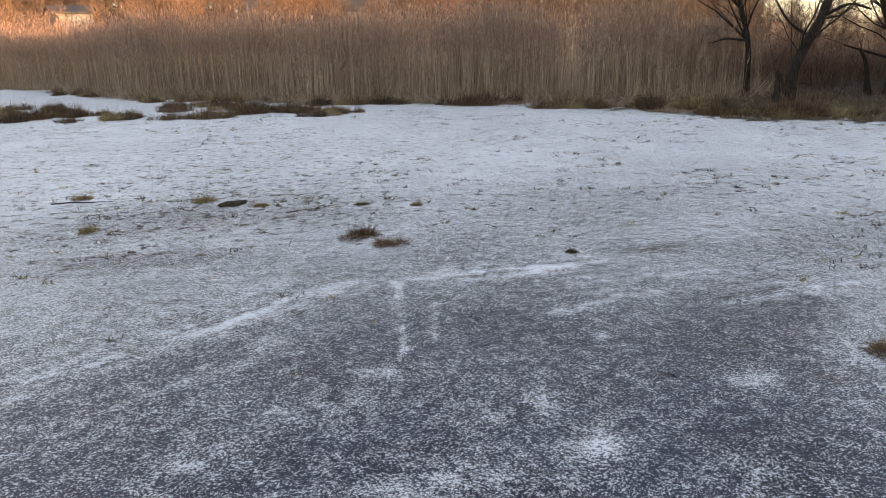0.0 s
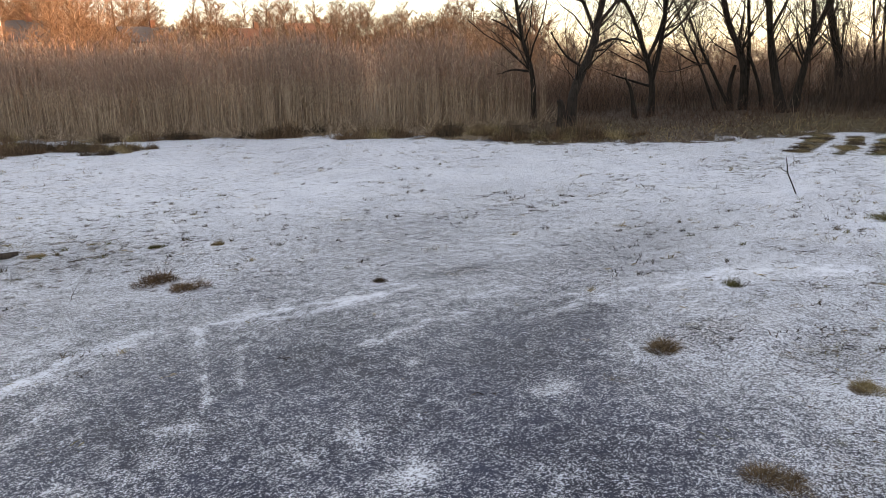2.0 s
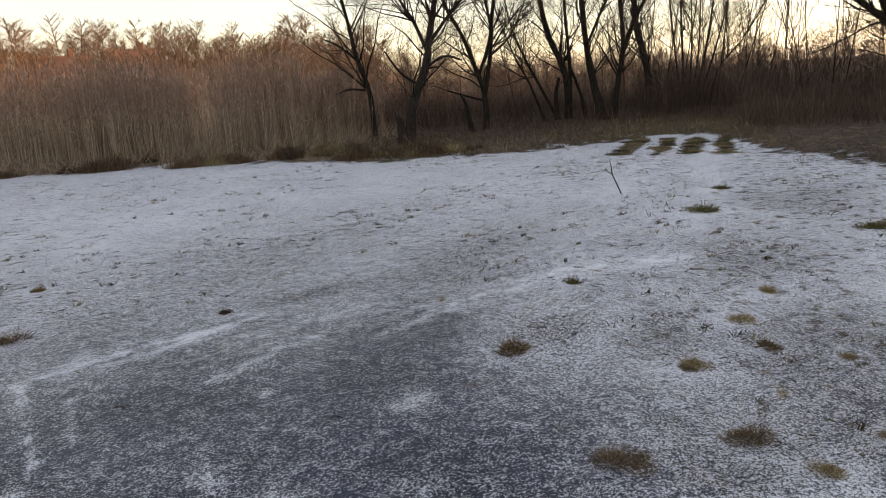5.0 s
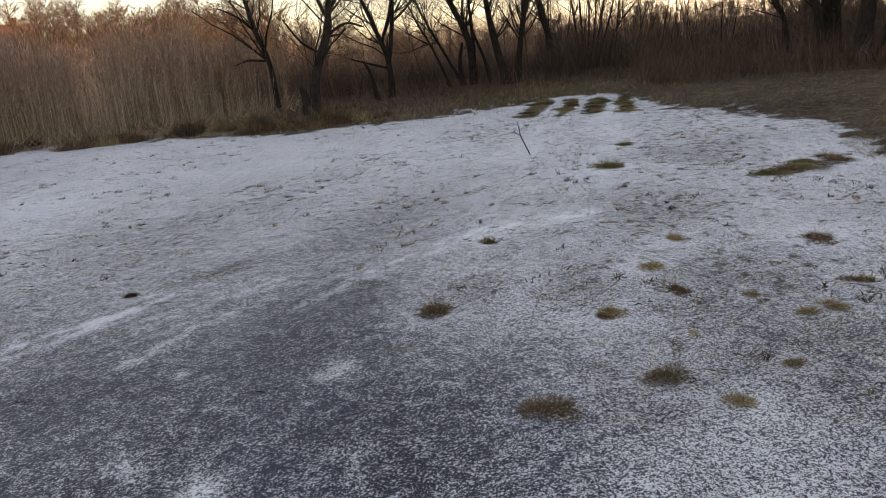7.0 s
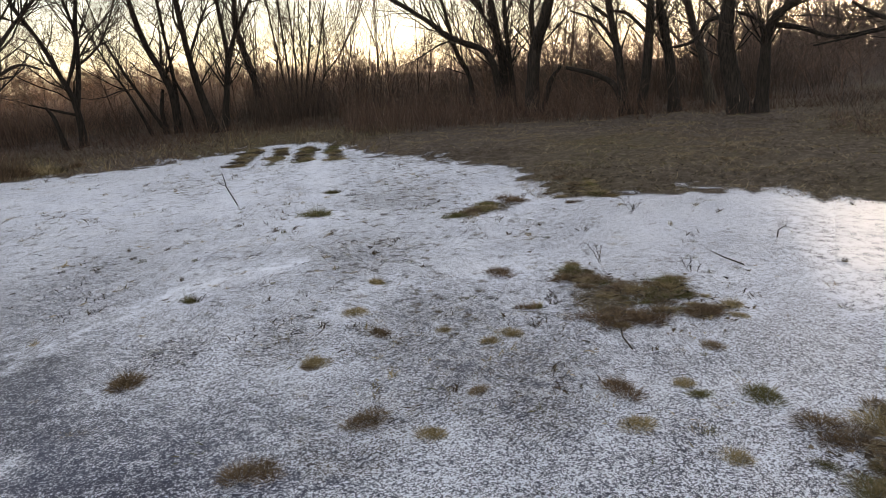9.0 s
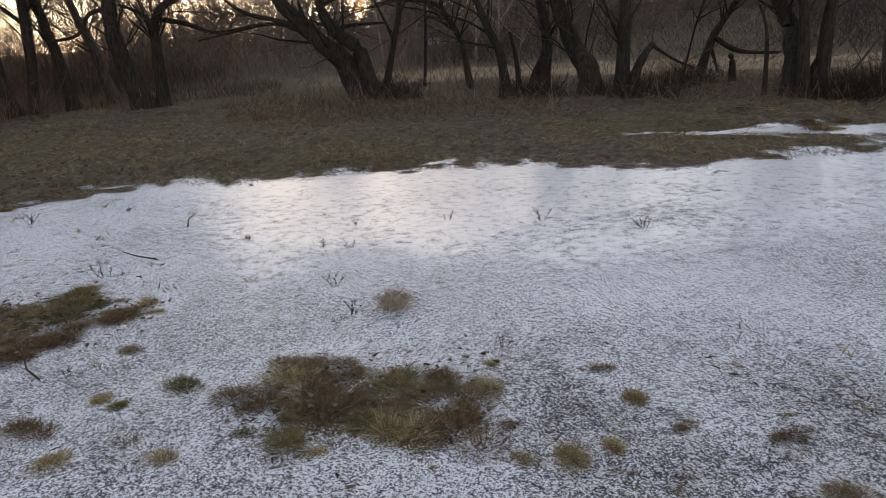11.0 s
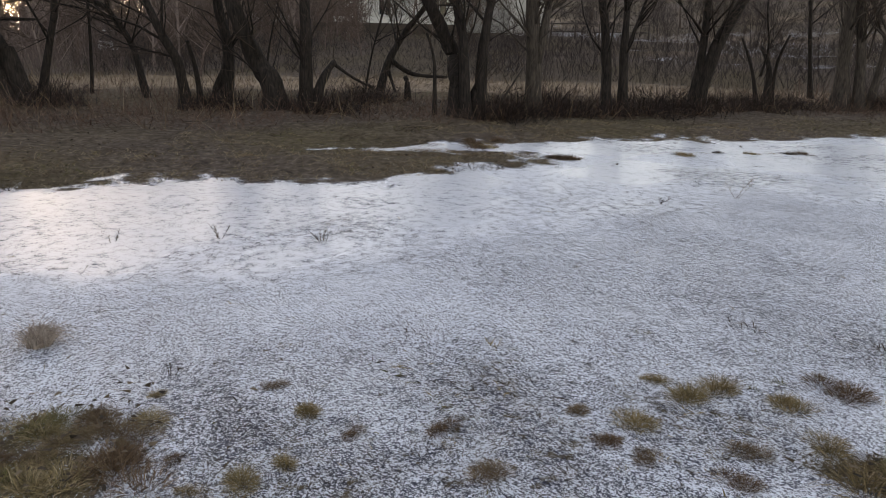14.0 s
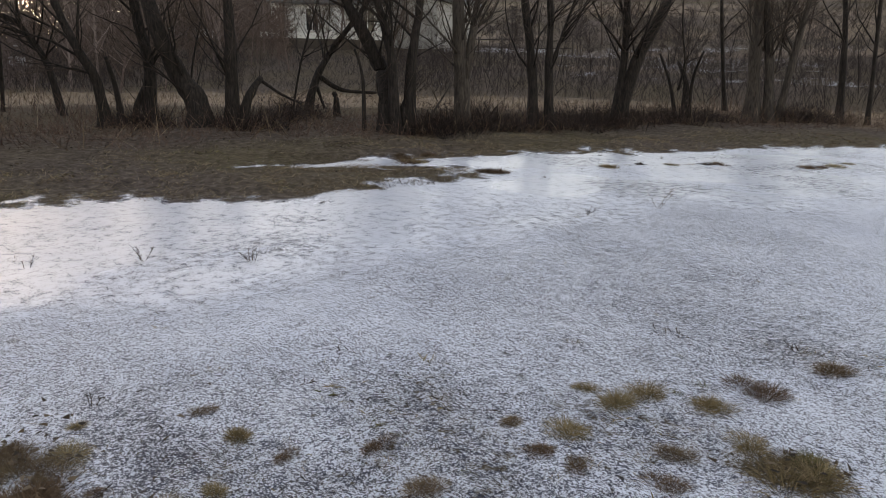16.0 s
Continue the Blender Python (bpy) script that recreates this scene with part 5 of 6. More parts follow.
def frost_grass():
    """Single blades, bits of stalk and leaf that stick out of the frost."""
    x, y = scatter(90000, -40, 190, 1.5, 15)
    d = np.hypot(x, y)
    sd = shore_distance(x, y)
    near = blob(x, y, THIN_TURF) * 1.1 + blob(x, y, TURF) * 1.2 + 0.9 * np.exp(-(((x + 1) / 5) ** 2 + ((y - 8.5) / 3.5) ** 2)) * (value_noise(x, y, 0.6, 51) > 0.55) + 0.35 * step(3.0, 4.0, x) * step(-4, -1, y) * (value_noise(x, y, 0.5, 52) > 0.5)
    chance = np.clip(0.03 + 0.55 * near * (0.3 + value_noise(x, y, 0.25, 53)), 0, 1) * (1 - 0.9 * blob(x, y, DARK_ICE)) * (1 - 0.6 * blob(x, y, GLAZE))
    k = (sd < 0) & (rng.uniform(0, 1, len(x)) < chance * 0.55)
    x, y, d = x[k], y[k], d[k]
    n = len(x)
    a = rng.uniform(0, 2 * np.pi, n)
    way = unit(np.stack([np.cos(a), np.sin(a), rng.uniform(0.05, 1.2, n)], 1))
    ln = rng.uniform(0.015, 0.06, n)
    pick = rng.uniform(0, 1, n)
    for lo, hi, mat, label in ((0.0, 0.45, LITTER, "dark bits of leaf and stalk frozen into the frost"), (0.45, 0.8, GRASS, "single brown grass blades poking through the frost"), (0.8, 1.0, GREEN_GRASS, "single green grass blades poking through the frost")):
        p = (pick >= lo) & (pick < hi)
        s = ribbons(on_ground(x[p], y[p], 0.003), way[p], ln[p], rng.uniform(0.003, 0.007, p.sum()), ln[p] * 0.25, 2)
        tagged(new("loose_blades", strip_mesh("loose_blades", [s], mat)), label, "grass", kind="stuff")

    # small flat clusters of dead blades
    x, y = scatter(27000, -40, 190, 3.0, 19)
    d = np.hypot(x, y)
    chance = 0.10 - 0.07 * step(92, 100, bearing(x, y)) + 0.8 * np.exp(-(((x + 1.2) / 4.5) ** 2 + ((y - 8.0) / 3.2) ** 2)) + 0.75 * step(3.0, 4.5, x) * step(-0.5, 1.0, y) * step(10.5, 8.5, y) * (1 - 0.9 * np.clip(lines(x, y, LANES), 0, 1)) + 0.5 * blob(x, y, THIN_TURF) + 0.35 * step(11, 14, d) + 0.9 * np.exp(-(((x - 3.6) / 1.3) ** 2 + ((y - 0.9) / 1.5) ** 2)) + 0.35 * np.exp(-(((x - 1.5) / 1.3) ** 2 + ((y + 2.6) / 1.2) ** 2))
    k = (shore_distance(x, y) < 0) & (rng.uniform(0, 1, len(x)) < chance * (0.15 + 0.9 * (value_noise(x, y, 1.1, 55) > 0.5)) * (1 - 0.95 * blob(x, y, DARK_ICE)) * (1 - 0.85 * blob(x, y, GLAZE)) * 0.8)
    x, y = x[k], y[k]
    many = 16
    i = np.repeat(np.arange(len(x)), many)
    size = np.repeat(0.02 + 0.10 * rng.uniform(0, 1, len(x)) ** 2.5, many)
    bx, by = x[i] + rng.normal(0, 1, len(i)) * size, y[i] + rng.normal(0, 0.55, len(i)) * size
    a = rng.uniform(0, 2 * np.pi, len(i))
    way = unit(np.stack([np.cos(a), np.sin(a), np.where(np.repeat(rng.uniform(0, 1, len(x)), many) < 0.82, rng.uniform(0.03, 0.55, len(i)), rng.uniform(0.5, 3.0, len(i)))], 1))
    ln = rng.uniform(0.02, 0.08, len(i))
    tint = np.repeat(rng.uniform(0, 1, len(x)), many)
    for lo, hi, mat, label in ((0.0, 0.62, LITTER, "dark flat clusters of dead blades in the frost"), (0.62, 0.84, GRASS, "brown flat clusters of grass in the frost"), (0.84, 1.0, GREEN_GRASS, "greenish flat clusters of grass in the frost")):
        p = (tint >= lo) & (tint < hi)
        s = ribbons(on_ground(bx[p], by[p], 0.003), way[p], ln[p], rng.uniform(0.004, 0.009, p.sum()), ln[p] * 0.3, 2)
        tagged(new("blade_clusters", strip_mesh("blade_clusters", [s], mat)), label, "grass", kind="stuff")


frost_grass()


# ---- weeds and sticks in the ice ----
def weed(x, y, height, spread, stems, seed, label, material=None, twigs=10, thick=0.65):
    rand = random.Random(seed)
    root = tagged(new("dead_weed"), label, "weed", "dead weeds in the ice")
    root.location = (x, y, float(ground_height(x, y)))
    for _ in range(stems):
        t = Tubes()
        a = rand.uniform(0, 6.28)
        way = Vector((math.cos(a) * spread * rand.uniform(0.3, 1), math.sin(a) * spread * rand.uniform(0.3, 1), 1)).normalized()
        ln = height * rand.uniform(0.6, 1.05)
        q = [Vector((rand.gauss(0, 0.012), rand.gauss(0, 0.012), -0.01))]
        for k in range(4):
            way = (way + Vector((rand.gauss(0, 0.14), rand.gauss(0, 0.14), 0))).normalized()
            q.append(q[-1] + way * ln / 4)
        t.add(q, [r * thick for r in (0.0036, 0.0031, 0.0027, 0.0022, 0.0016)], 5)
        for _ in range(twigs):
            i = rand.randrange(1, 4)
            b = rand.uniform(0, 6.28)
            d = (way + Vector((math.cos(b), math.sin(b), 0.3)) * 0.9).normalized()
            e = q[i] + d * ln * rand.uniform(0.12, 0.3)
            t.add([q[i], q[i].lerp(e, 0.5) + Vector((0, 0, 0.006)), e], [0.0014, 0.0012, 0.0009], 4)
        part("stem", t.mesh("stem", material or TWIG_BARK), root)
    return root


t = Tubes()
t.add([(0, 0, -0.03), (-0.04, 0.05, 0.12), (-0.08, 0.10, 0.26), (-0.085, 0.105, 0.33), (-0.10, 0.125, 0.45)], [0.009, 0.008, 0.007, 0.006, 0.004], 7)
t.add([(-0.085, 0.10, 0.27), (-0.12, 0.15, 0.30), (-0.14, 0.17, 0.36)], [0.006, 0.005, 0.003], 5)
stick = tagged(new("dead_stick", t.mesh("dead_stick", BARK)), "single bent dead stick standing in the ice", "stick")
stick.location = (7.55, 6.12, 0.0)
weed(4.45, -3.57, 0.17, 0.9, 6, 2, "dark branching dead weed frozen into the ice")
weed(5.08, -3.02, 0.19, 0.7, 4, 3, "thin branching dead weed frozen into the ice")
weed(4.42, -1.09, 0.15, 0.8, 5, 4, "dark dead weed with upright stems in the frost", None, 8, 0.45)
weed(5.54, -2.35, 0.12, 0.6, 2, 5, "short dead weed stalk in the ice")
weed(5.34, -1.23, 0.10, 0.8, 3, 6, "short dead weed stalk in the frost")
weed(5.24, -1.42, 0.10, 1.0, 3, 7, "short dead weed stalk in the frost")
weed(5.85, -1.65, 0.10, 0.9, 3, 8, "short dead weed stalk in the ice")
weed(3.89, -1.06, 0.14, 0.8, 4, 9, "small dead weed at the edge of the frost")
weed(6.46, 4.91, 0.16, 0.5, 2, 10, "short dead weed stalk beside the wheel track")
weed(5.62, 1.03, 0.26, 0.6, 3, 11, "dead weed rising from a grass patch")
weed(5.48, 0.33, 0.16, 1.0, 4, 12, "low dead weed beside a grass patch")
weed(7.65, 1.05, 0.18, 0.9, 5, 13, "dark twiggy weed in the frost")
weed(4.00, 3.78, 0.08, 1.2, 6, 14, "low twiggy weed in the frost")
weed(-0.50, 6.01, 0.24, 0.1, 1, 15, "single upright dead stalk in the frost", None, 2)
weed(10.97, 5.35, 0.22, 0.2, 2, 16, "two upright dead stalks in the frost")
weed(3.06, -1.62, 0.10, 0.8, 3, 17, "short dead weed stalk in the frost")
weed(3.3, -7.0, 0.14, 1.0, 4, 18, "low twiggy weed on the ice")
weed(2.9, -7.9, 0.3, 1.4, 3, 19, "bent dead stalk on the ice", STRAW)


def bent_clump():
    """A pale clump of long grass bent over to one side."""
    global rng
    kept, rng = rng, np.random.default_rng(77)
    n = 700
    a, d = rng.uniform(0, 6.28, n), 0.06 * np.sqrt(rng.uniform(0, 1, n))
    base = np.stack([d * np.cos(a), d * np.sin(a), np.full(n, -0.01)], 1)
    way = unit(np.stack([rng.normal(0.05, 0.28, n), rng.normal(-0.15, 0.28, n), np.ones(n)], 1))
    ln = rng.uniform(0.20, 0.34, n)
    me = strip_mesh("bent_clump", [ribbons(base, way, ln, rng.uniform(0.0025, 0.005, n), ln * rng.uniform(0.55, 0.95, n), 6)], PALE_STRAW)
    rng = kept
    ob = tagged(new("grass_clump", me), "pale clump of long dead grass bent over the ice", "grass clump")
    ob.location = (3.87, -1.305, 0.0)


bent_clump()


def driftwood():
    t = Tubes()
    t.add([(-0.24, 0, 0.03), (-0.1, 0.01, 0.05), (0.05, -0.01, 0.045), (0.2, 0.0, 0.06)], [0.025, 0.045, 0.05, 0.03], 9)
    ob = tagged(new("driftwood", t.mesh("driftwood", PALE_BARK)), "short weathered piece of wood lying in the frost", "log")
    ob.matrix_basis = pose(-1.12, 7.75, 0, 0, 0, 8) @ Matrix.Scale(0.65, 4)
    t = Tubes()
    t.add([(-0.5, 0, 0.02), (-0.15, 0.03, 0.03), (0.2, -0.02, 0.028), (0.6, 0.03, 0.02)], [0.012, 0.014, 0.012, 0.006], 7)
    ob = tagged(new("fallen_branch", t.mesh("fallen_branch", BARK)), "thin fallen branch lying on the frost", "branch")
    ob.matrix_basis = pose(-2.85, 8.35, 0, 0, 0, -4) @ Matrix.Scale(0.5, 4)
    for k, (x, y, ln, turn) in enumerate([(6.9, -0.35, 0.5, -10), (4.0, 0.62, 0.35, 20), (5.9, 0.1, 0.45, 35), (8.9, -2.2, 0.8, 60), (12.6, -3.0, 1.2, 70), (11.8, -6.2, 1.0, 40), (9.4, -9.2, 1.1, 20)]):
        t = Tubes()
        t.add([(-ln / 2, 0, 0.008), (0, ln * 0.05, 0.014), (ln / 2, -ln * 0.03, 0.008)], [0.006, 0.005, 0.003], 6)
        ob = tagged(new("fallen_stick", t.mesh("fallen_stick", PALE_BARK)), "thin pale dead stick lying on the ground", "stick", "fallen sticks")
        ob.matrix_basis = pose(x, y, float(ground_height(x, y)), 0, 0, turn)


driftwood()


# ---- distant woods ----
def woods(name, label, x, y, low, high, material, branches=20, twigs=7, thick=1.0, spread=0.55, category="trees"):
    """Many bare trees far off, each with stem, branches and twigs."""
    n = len(x)
    base = on_ground(x, y, 0.1)
    h = rng.uniform(low, high, n)
    way = upright(n, 0.16)
    sets = []
    across = np.stack([y, -x, np.zeros(n)], 1) / np.hypot(x, y)[:, None]
    sets.append(ribbons(base, way, h, h * 0.013 * thick, 0.0, 3, across))
    i = np.repeat(np.arange(n), branches)
    f = rng.uniform(0.10, 0.98, len(i))
    p = base[i] + way[i] * (h[i] * f)[:, None]
    a = rng.uniform(0, 2 * np.pi, len(i))
    bw = unit(np.stack([np.cos(a) * spread, np.sin(a) * spread, rng.uniform(0.25, 1.1, len(i))], 1))
    bl = h[i] * 0.36 * np.sqrt(np.clip(1.03 - ((f - 0.45) / 0.56) ** 2, 0.03, 1)) * rng.uniform(0.5, 1.2, len(i))
    sets.append(ribbons(p, bw, bl, 0.012 * h[i] * 0.45 * thick, -0.1 * bl, 2, across[i] + rng.normal(0, 0.2, (len(i), 3))))
    j = np.repeat(np.arange(len(i)), twigs)
    g = rng.uniform(0.2, 1.0, len(j))
    q = p[j] + bw[j] * (bl[j] * g)[:, None]
    tw = unit(bw[j] + rng.normal(0, 1.0, (len(j), 3)))
    sets.append(ribbons(q, tw, bl[j] * rng.uniform(0.2, 0.75, len(j)), 0.00021 * np.hypot(x, y)[i][j] * thick, 0.0, 1, across[i][j] + rng.normal(0, 0.3, (len(j), 3))))
    return tagged(new(name, strip_mesh(name, sets, material)), label, category, kind="stuff")


def sun_gap(x, y):
    """Leaves a lane through the woods towards the low sun."""
    k = np.abs(bearing(x, y) - SUN_AZ) > 44.0 / np.hypot(x, y)
    return x[k], y[k]


def hill_views(x, y):
    """Keeps the houses on the northern hillside in sight."""
    k = np.ones(len(x), bool)
    for az, d, half in ((3.4, 84, 0.7), (10.6, 88, 0.7), (15.2, 94, 0.6), (-16.6, 76, 1.0), (-4.6, 84, 0.7)):
        k &= ~((np.abs(bearing(x, y) - az) < half) & (np.hypot(x, y) < d + 4))
    return x[k], y[k]


def far_planting():
    x, y = scatter(30, 68, 100, 30, 48)
    woods("woods", "bare slender trees behind the thicket", x, y, 4.5, 7.5, TWIG, 26, 10, 0.9)
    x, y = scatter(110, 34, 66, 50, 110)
    woods("woods", "distant bare woods along the horizon", x, y, 2.0, 3.6, SUN_TINT_TWIG, 26, 10, 1.0)
    x, y = scatter(110, 72, 128, 44, 100)
    x, y = sun_gap(x, y)
    woods("woods", "distant bare woods below the low sun", x, y, 4.0, 8.5, HAZE_TWIG, 26, 11, 1.2)
    x, y = scatter(130, 64, 98, 24, 42)
    woods("shrubs", "tangled bare shrubs behind the eastern trees", x, y, 1.6, 3.3, SHRUB_TWIG, 26, 12, 0.8, 0.9)
    x, y = scatter(16, 29, 48, 21.5, 27)
    woods("shrubs", "tall twiggy bare shrubs among the northern trees", x, y, 2.0, 4.0, SHRUB_TWIG, 30, 14, 0.7, 0.9)
    x, y = scatter(24, 46, 66, 23, 33)
    woods("shrubs", "tangled bare shrubs at the back of the bank", x, y, 1.8, 3.2, SHRUB_TWIG, 28, 11, 0.9, 0.9)
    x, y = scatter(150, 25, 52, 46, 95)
    woods("woods", "bare woods with sun-warm tinted twigs beyond the northern trees", x, y, 1.8, 3.4, SUN_TINT_TWIG, 28, 11, 1.2, 0.9)
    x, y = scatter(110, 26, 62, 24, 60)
    woods("shrubs", "tangled bare shrubs tinted sun-warm behind the northern trees", x, y, 1.4, 3.2, SUN_TINT_TWIG, 24, 11, 0.9, 0.9)
    x, y = house_view(*scatter(300, 110, 184, 31, 62))
    woods("shrubs", "bare shrubs on the slope behind the tree line", x, y, 1.0, 2.8, DARK_TWIG, 24, 9, 1.0, 1.0)
    x, y = scatter(34, 50, 67, 25, 34)
    woods("saplings", "slender bare saplings crowding behind the bank", x, y, 4.5, 7.0, TWIG, 20, 8, 0.45, 0.28)
    x, y = house_view(*scatter(60, 112, 184, 55, 130))
    woods("woods", "bare trees up the southern slope", x, y, 4.0, 8.0, TWIG, 20, 7, 1.2)
    x, y = scatter(80, 107, 125, 48, 75)
    x, y = sun_gap(x, y)
    woods("woods", "dense dusky bare trees beside the low sun", x, y, 5.0, 9.0, HAZE_TWIG, 34, 13, 1.3, 0.8)
    x, y = house_view(*scatter(150, 136, 184, 44, 80))
    woods("shrubs", "dark bare shrubs high on the southern slope", x, y, 1.2, 3.0, DARK_TWIG, 26, 9, 1.2, 1.0)
    x, y = scatter(17, 71, 90, 20.8, 27)
    woods("shrubs", "tall twiggy bare shrubs crowding the eastern trees", x, y, 3.0, 5.4, SHRUB_TWIG, 40, 15, 0.9, 0.9)
    x, y = scatter(30, 102, 111, 42, 58)
    woods("shrubs", "dense low hedge below the sun", x, y, 2.2, 3.1, TWIG, 34, 13, 1.5, 1.0)
    x, y = scatter(560, 40, 130, 65, 170)
    woods("shrubs", "far hedge tinted haze grey along the horizon", x, y, 2.2, 4.2, HAZE_TWIG, 16, 7, 2.2, 1.0)
    # sunlit slope behind the reeds
    x, y = scatter(240, 90, 131, 33, 62)
    woods("shrubs", "dense dark shrub belt below the low sun", x, y, 1.5, 2.9, HAZE_TWIG, 30, 13, 1.6, 1.0)
    x, y = scatter(22, 107.5, 126, 26, 44)
    woods("woods", "bare trees crowding behind the eastern tree line", x, y, 4.0, 7.5, HAZE_TWIG, 26, 10, 1.0, 0.7)
    x, y = scatter(230, 88, 140, 40, 75)
    x, y = sun_gap(x, y)
    woods("woods", "distant bare trees before the low sun", x, y, 3.5, 6.5, HAZE_TWIG, 30, 12, 1.6, 0.7)
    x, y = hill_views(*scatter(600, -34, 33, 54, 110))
    woods("shrubs", "sunlit bare shrubs with sun-warm tinted twigs on the slope behind the reeds", x, y, 1.8, 4.0, SUN_TINT_TWIG, 28, 10, 2.1, 1.0)
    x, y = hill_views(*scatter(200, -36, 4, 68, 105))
    woods("woods", "tall sunlit bare trees crowding the slope behind the reeds", x, y, 4.5, 7.5, SUN_TINT_TWIG, 34, 14, 1.8, 0.8)
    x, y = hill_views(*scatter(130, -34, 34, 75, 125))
    woods("woods", "sunlit bare trees on the slope behind the reeds", x, y, 4.0, 6.5, SUN_TINT_TWIG, 32, 11, 1.9, 0.9)


far_planting()


# ---- houses ----
PALE_WALL = plain_material("pale_render", (0.62, 0.60, 0.56), (0.76, 0.74, 0.70), 3.0, 0.85, 0.15)
GREY_WALL = plain_material("grey_render", (0.30, 0.29, 0.27), (0.42, 0.40, 0.37), 3.0, 0.85, 0.15)
ROOF_TILE = plain_material("brown_roof_tile", (0.16, 0.075, 0.045), (0.26, 0.13, 0.08), 6.0, 0.8, 0.5)
DARK_ROOF = plain_material("dark_roof_sheet", (0.05, 0.05, 0.052), (0.10, 0.10, 0.10), 4.0, 0.6, 0.3)
FRAME_WHITE = plain_material("white_window_frame", (0.74, 0.74, 0.72), (0.82, 0.82, 0.80), 8.0, 0.4, 0.05)
DARK_WOOD = plain_material("dark_stained_wood", (0.035, 0.026, 0.020), (0.08, 0.06, 0.045), 5.0, 0.8, 0.4)
CURTAIN = plain_material("white_curtain", (0.70, 0.69, 0.66), (0.85, 0.84, 0.82), 12.0, 0.9, 0.2)
GLASS, gn, gl, gb = node_material("window_glass", 0.05)
gb.inputs["Base Color"].default_value = (0.02, 0.022, 0.025, 1)


def slab(w, d, h, bevel=0.01):
    bm = bmesh.new()
    bmesh.ops.create_cube(bm, size=1)
    bmesh.ops.scale(bm, vec=(w, d, h), verts=bm.verts)
    bmesh.ops.translate(bm, vec=(0, 0, h / 2), verts=bm.verts)
    if bevel:
        bmesh.ops.bevel(bm, geom=bm.edges, offset=bevel, segments=1, affect="EDGES")
    return bm


def house(x, y, turn, w, d, h, rise, label, wall_mat, roof_mat, windows=(), sink=0.6, chimney=True, z=None):
    """A low house: walls, gabled roof, windows on its front (which looks along -y before it is turned)."""
    root = tagged(new("house"), label, "house", "houses round the meadow")
    g = float(ground_height(x, y)) if z is None else z
    root.matrix_basis = pose(x, y, g, 0, 0, turn)
    bm = slab(w, d, h + sink, 0.02)
    bmesh.ops.translate(bm, vec=(0, 0, -sink), verts=bm.verts)
    part("wall", bm_mesh("wall", bm, wall_mat), root)
    for sgn in (-1, 1):
        bm = bmesh.new()
        o, lift = 0.35, h - 0.35 * rise / (d / 2)
        vs = [bm.verts.new(v) for v in ((-w / 2 - o, sgn * (d / 2 + o), lift), (w / 2 + o, sgn * (d / 2 + o), lift), (w / 2 + o, 0, h + rise), (-w / 2 - o, 0, h + rise))]
        top = [bm.verts.new(v.co + Vector((0, 0, 0.14))) for v in vs]
        bm.faces.new(vs), bm.faces.new(top)
        for k in range(4):
            bm.faces.new((vs[k], vs[(k + 1) % 4], top[(k + 1) % 4], top[k]))
        bmesh.ops.recalc_face_normals(bm, faces=bm.faces)
        part("roof", bm_mesh("roof", bm, roof_mat), root)
    for sgn in (-1, 1):
        bm = bmesh.new()
        a = [bm.verts.new((sgn * (w / 2 - 0.12), yy, zz)) for yy, zz in ((-d / 2, h), (d / 2, h), (0, h + rise))]
        b = [bm.verts.new(v.co + Vector((sgn * 0.12, 0, 0))) for v in a]
        bm.faces.new(a), bm.faces.new(b)
        for k in range(3):
            bm.faces.new((a[k], a[(k + 1) % 3], b[(k + 1) % 3], b[k]))
        bmesh.ops.recalc_face_normals(bm, faces=bm.faces)
        part("gable", bm_mesh("gable", bm, wall_mat), root)
    if chimney:
        part("chimney", bm_mesh("chimney", slab(0.5, 0.5, 1.2), ROOF_TILE), root, at=pose(w * 0.2, 0, h + rise - 0.4))
    for wx, wz, ww, wh, curtained in windows:
        win = part("window", bm_mesh("window", slab(ww, 0.06, wh, 0.005), CURTAIN if curtained else GLASS), root, at=pose(wx, -d / 2 - 0.02, wz))
        for bw, bh, px, pz in ((ww + 0.16, 0.08, 0, -0.08), (ww + 0.16, 0.08, 0, wh), (0.08, wh, -ww / 2 - 0.04, 0), (0.08, wh, ww / 2 + 0.04, 0), (0.05, wh, 0, 0)):
            part("frame", bm_mesh("frame", slab(bw, 0.1, bh, 0.005), FRAME_WHITE), win, at=pose(px, -0.02, pz))
    return root


def polar(az, d):
    return d * math.sin(radians(az)), d * math.cos(radians(az))


hx, hy = polar(133.4, 53.0)
house(hx, hy, -133.4 - 3, 7.4, 6.0, 2.6, 2.0, "low pale-walled house with white-curtained windows above a terrace", PALE_WALL, DARK_ROOF,
              [(-1.05, 0.75, 0.75, 1.35, False), (0.55, 0.75, 0.8, 1.35, True), (2.6, 0.75, 0.9, 1.35, False)], 1.2)
hx, hy = polar(131.0, 48.2)
terrace = tagged(new("terrace_wall", bm_mesh("terrace_wall", slab(4.8, 0.5, 0.72, 0.03), PALE_WALL)), "pale rendered terrace wall in front of the grey house", "wall")
terrace.matrix_basis = pose(hx, hy, 2.25, 0, 0, -131.2)
hx, hy = polar(131.5, 47.6)
hedge_wall = tagged(new("board_fence", bm_mesh("board_fence", slab(11.0, 0.12, 0.75, 0.02), DARK_WOOD)), "dark board fence below the terrace", "fence")
hedge_wall.matrix_basis = pose(hx, hy, float(ground_height(hx, hy)) - 0.1, 0, 0, -131.5)
hx, hy = polar(141.0, 52.0)
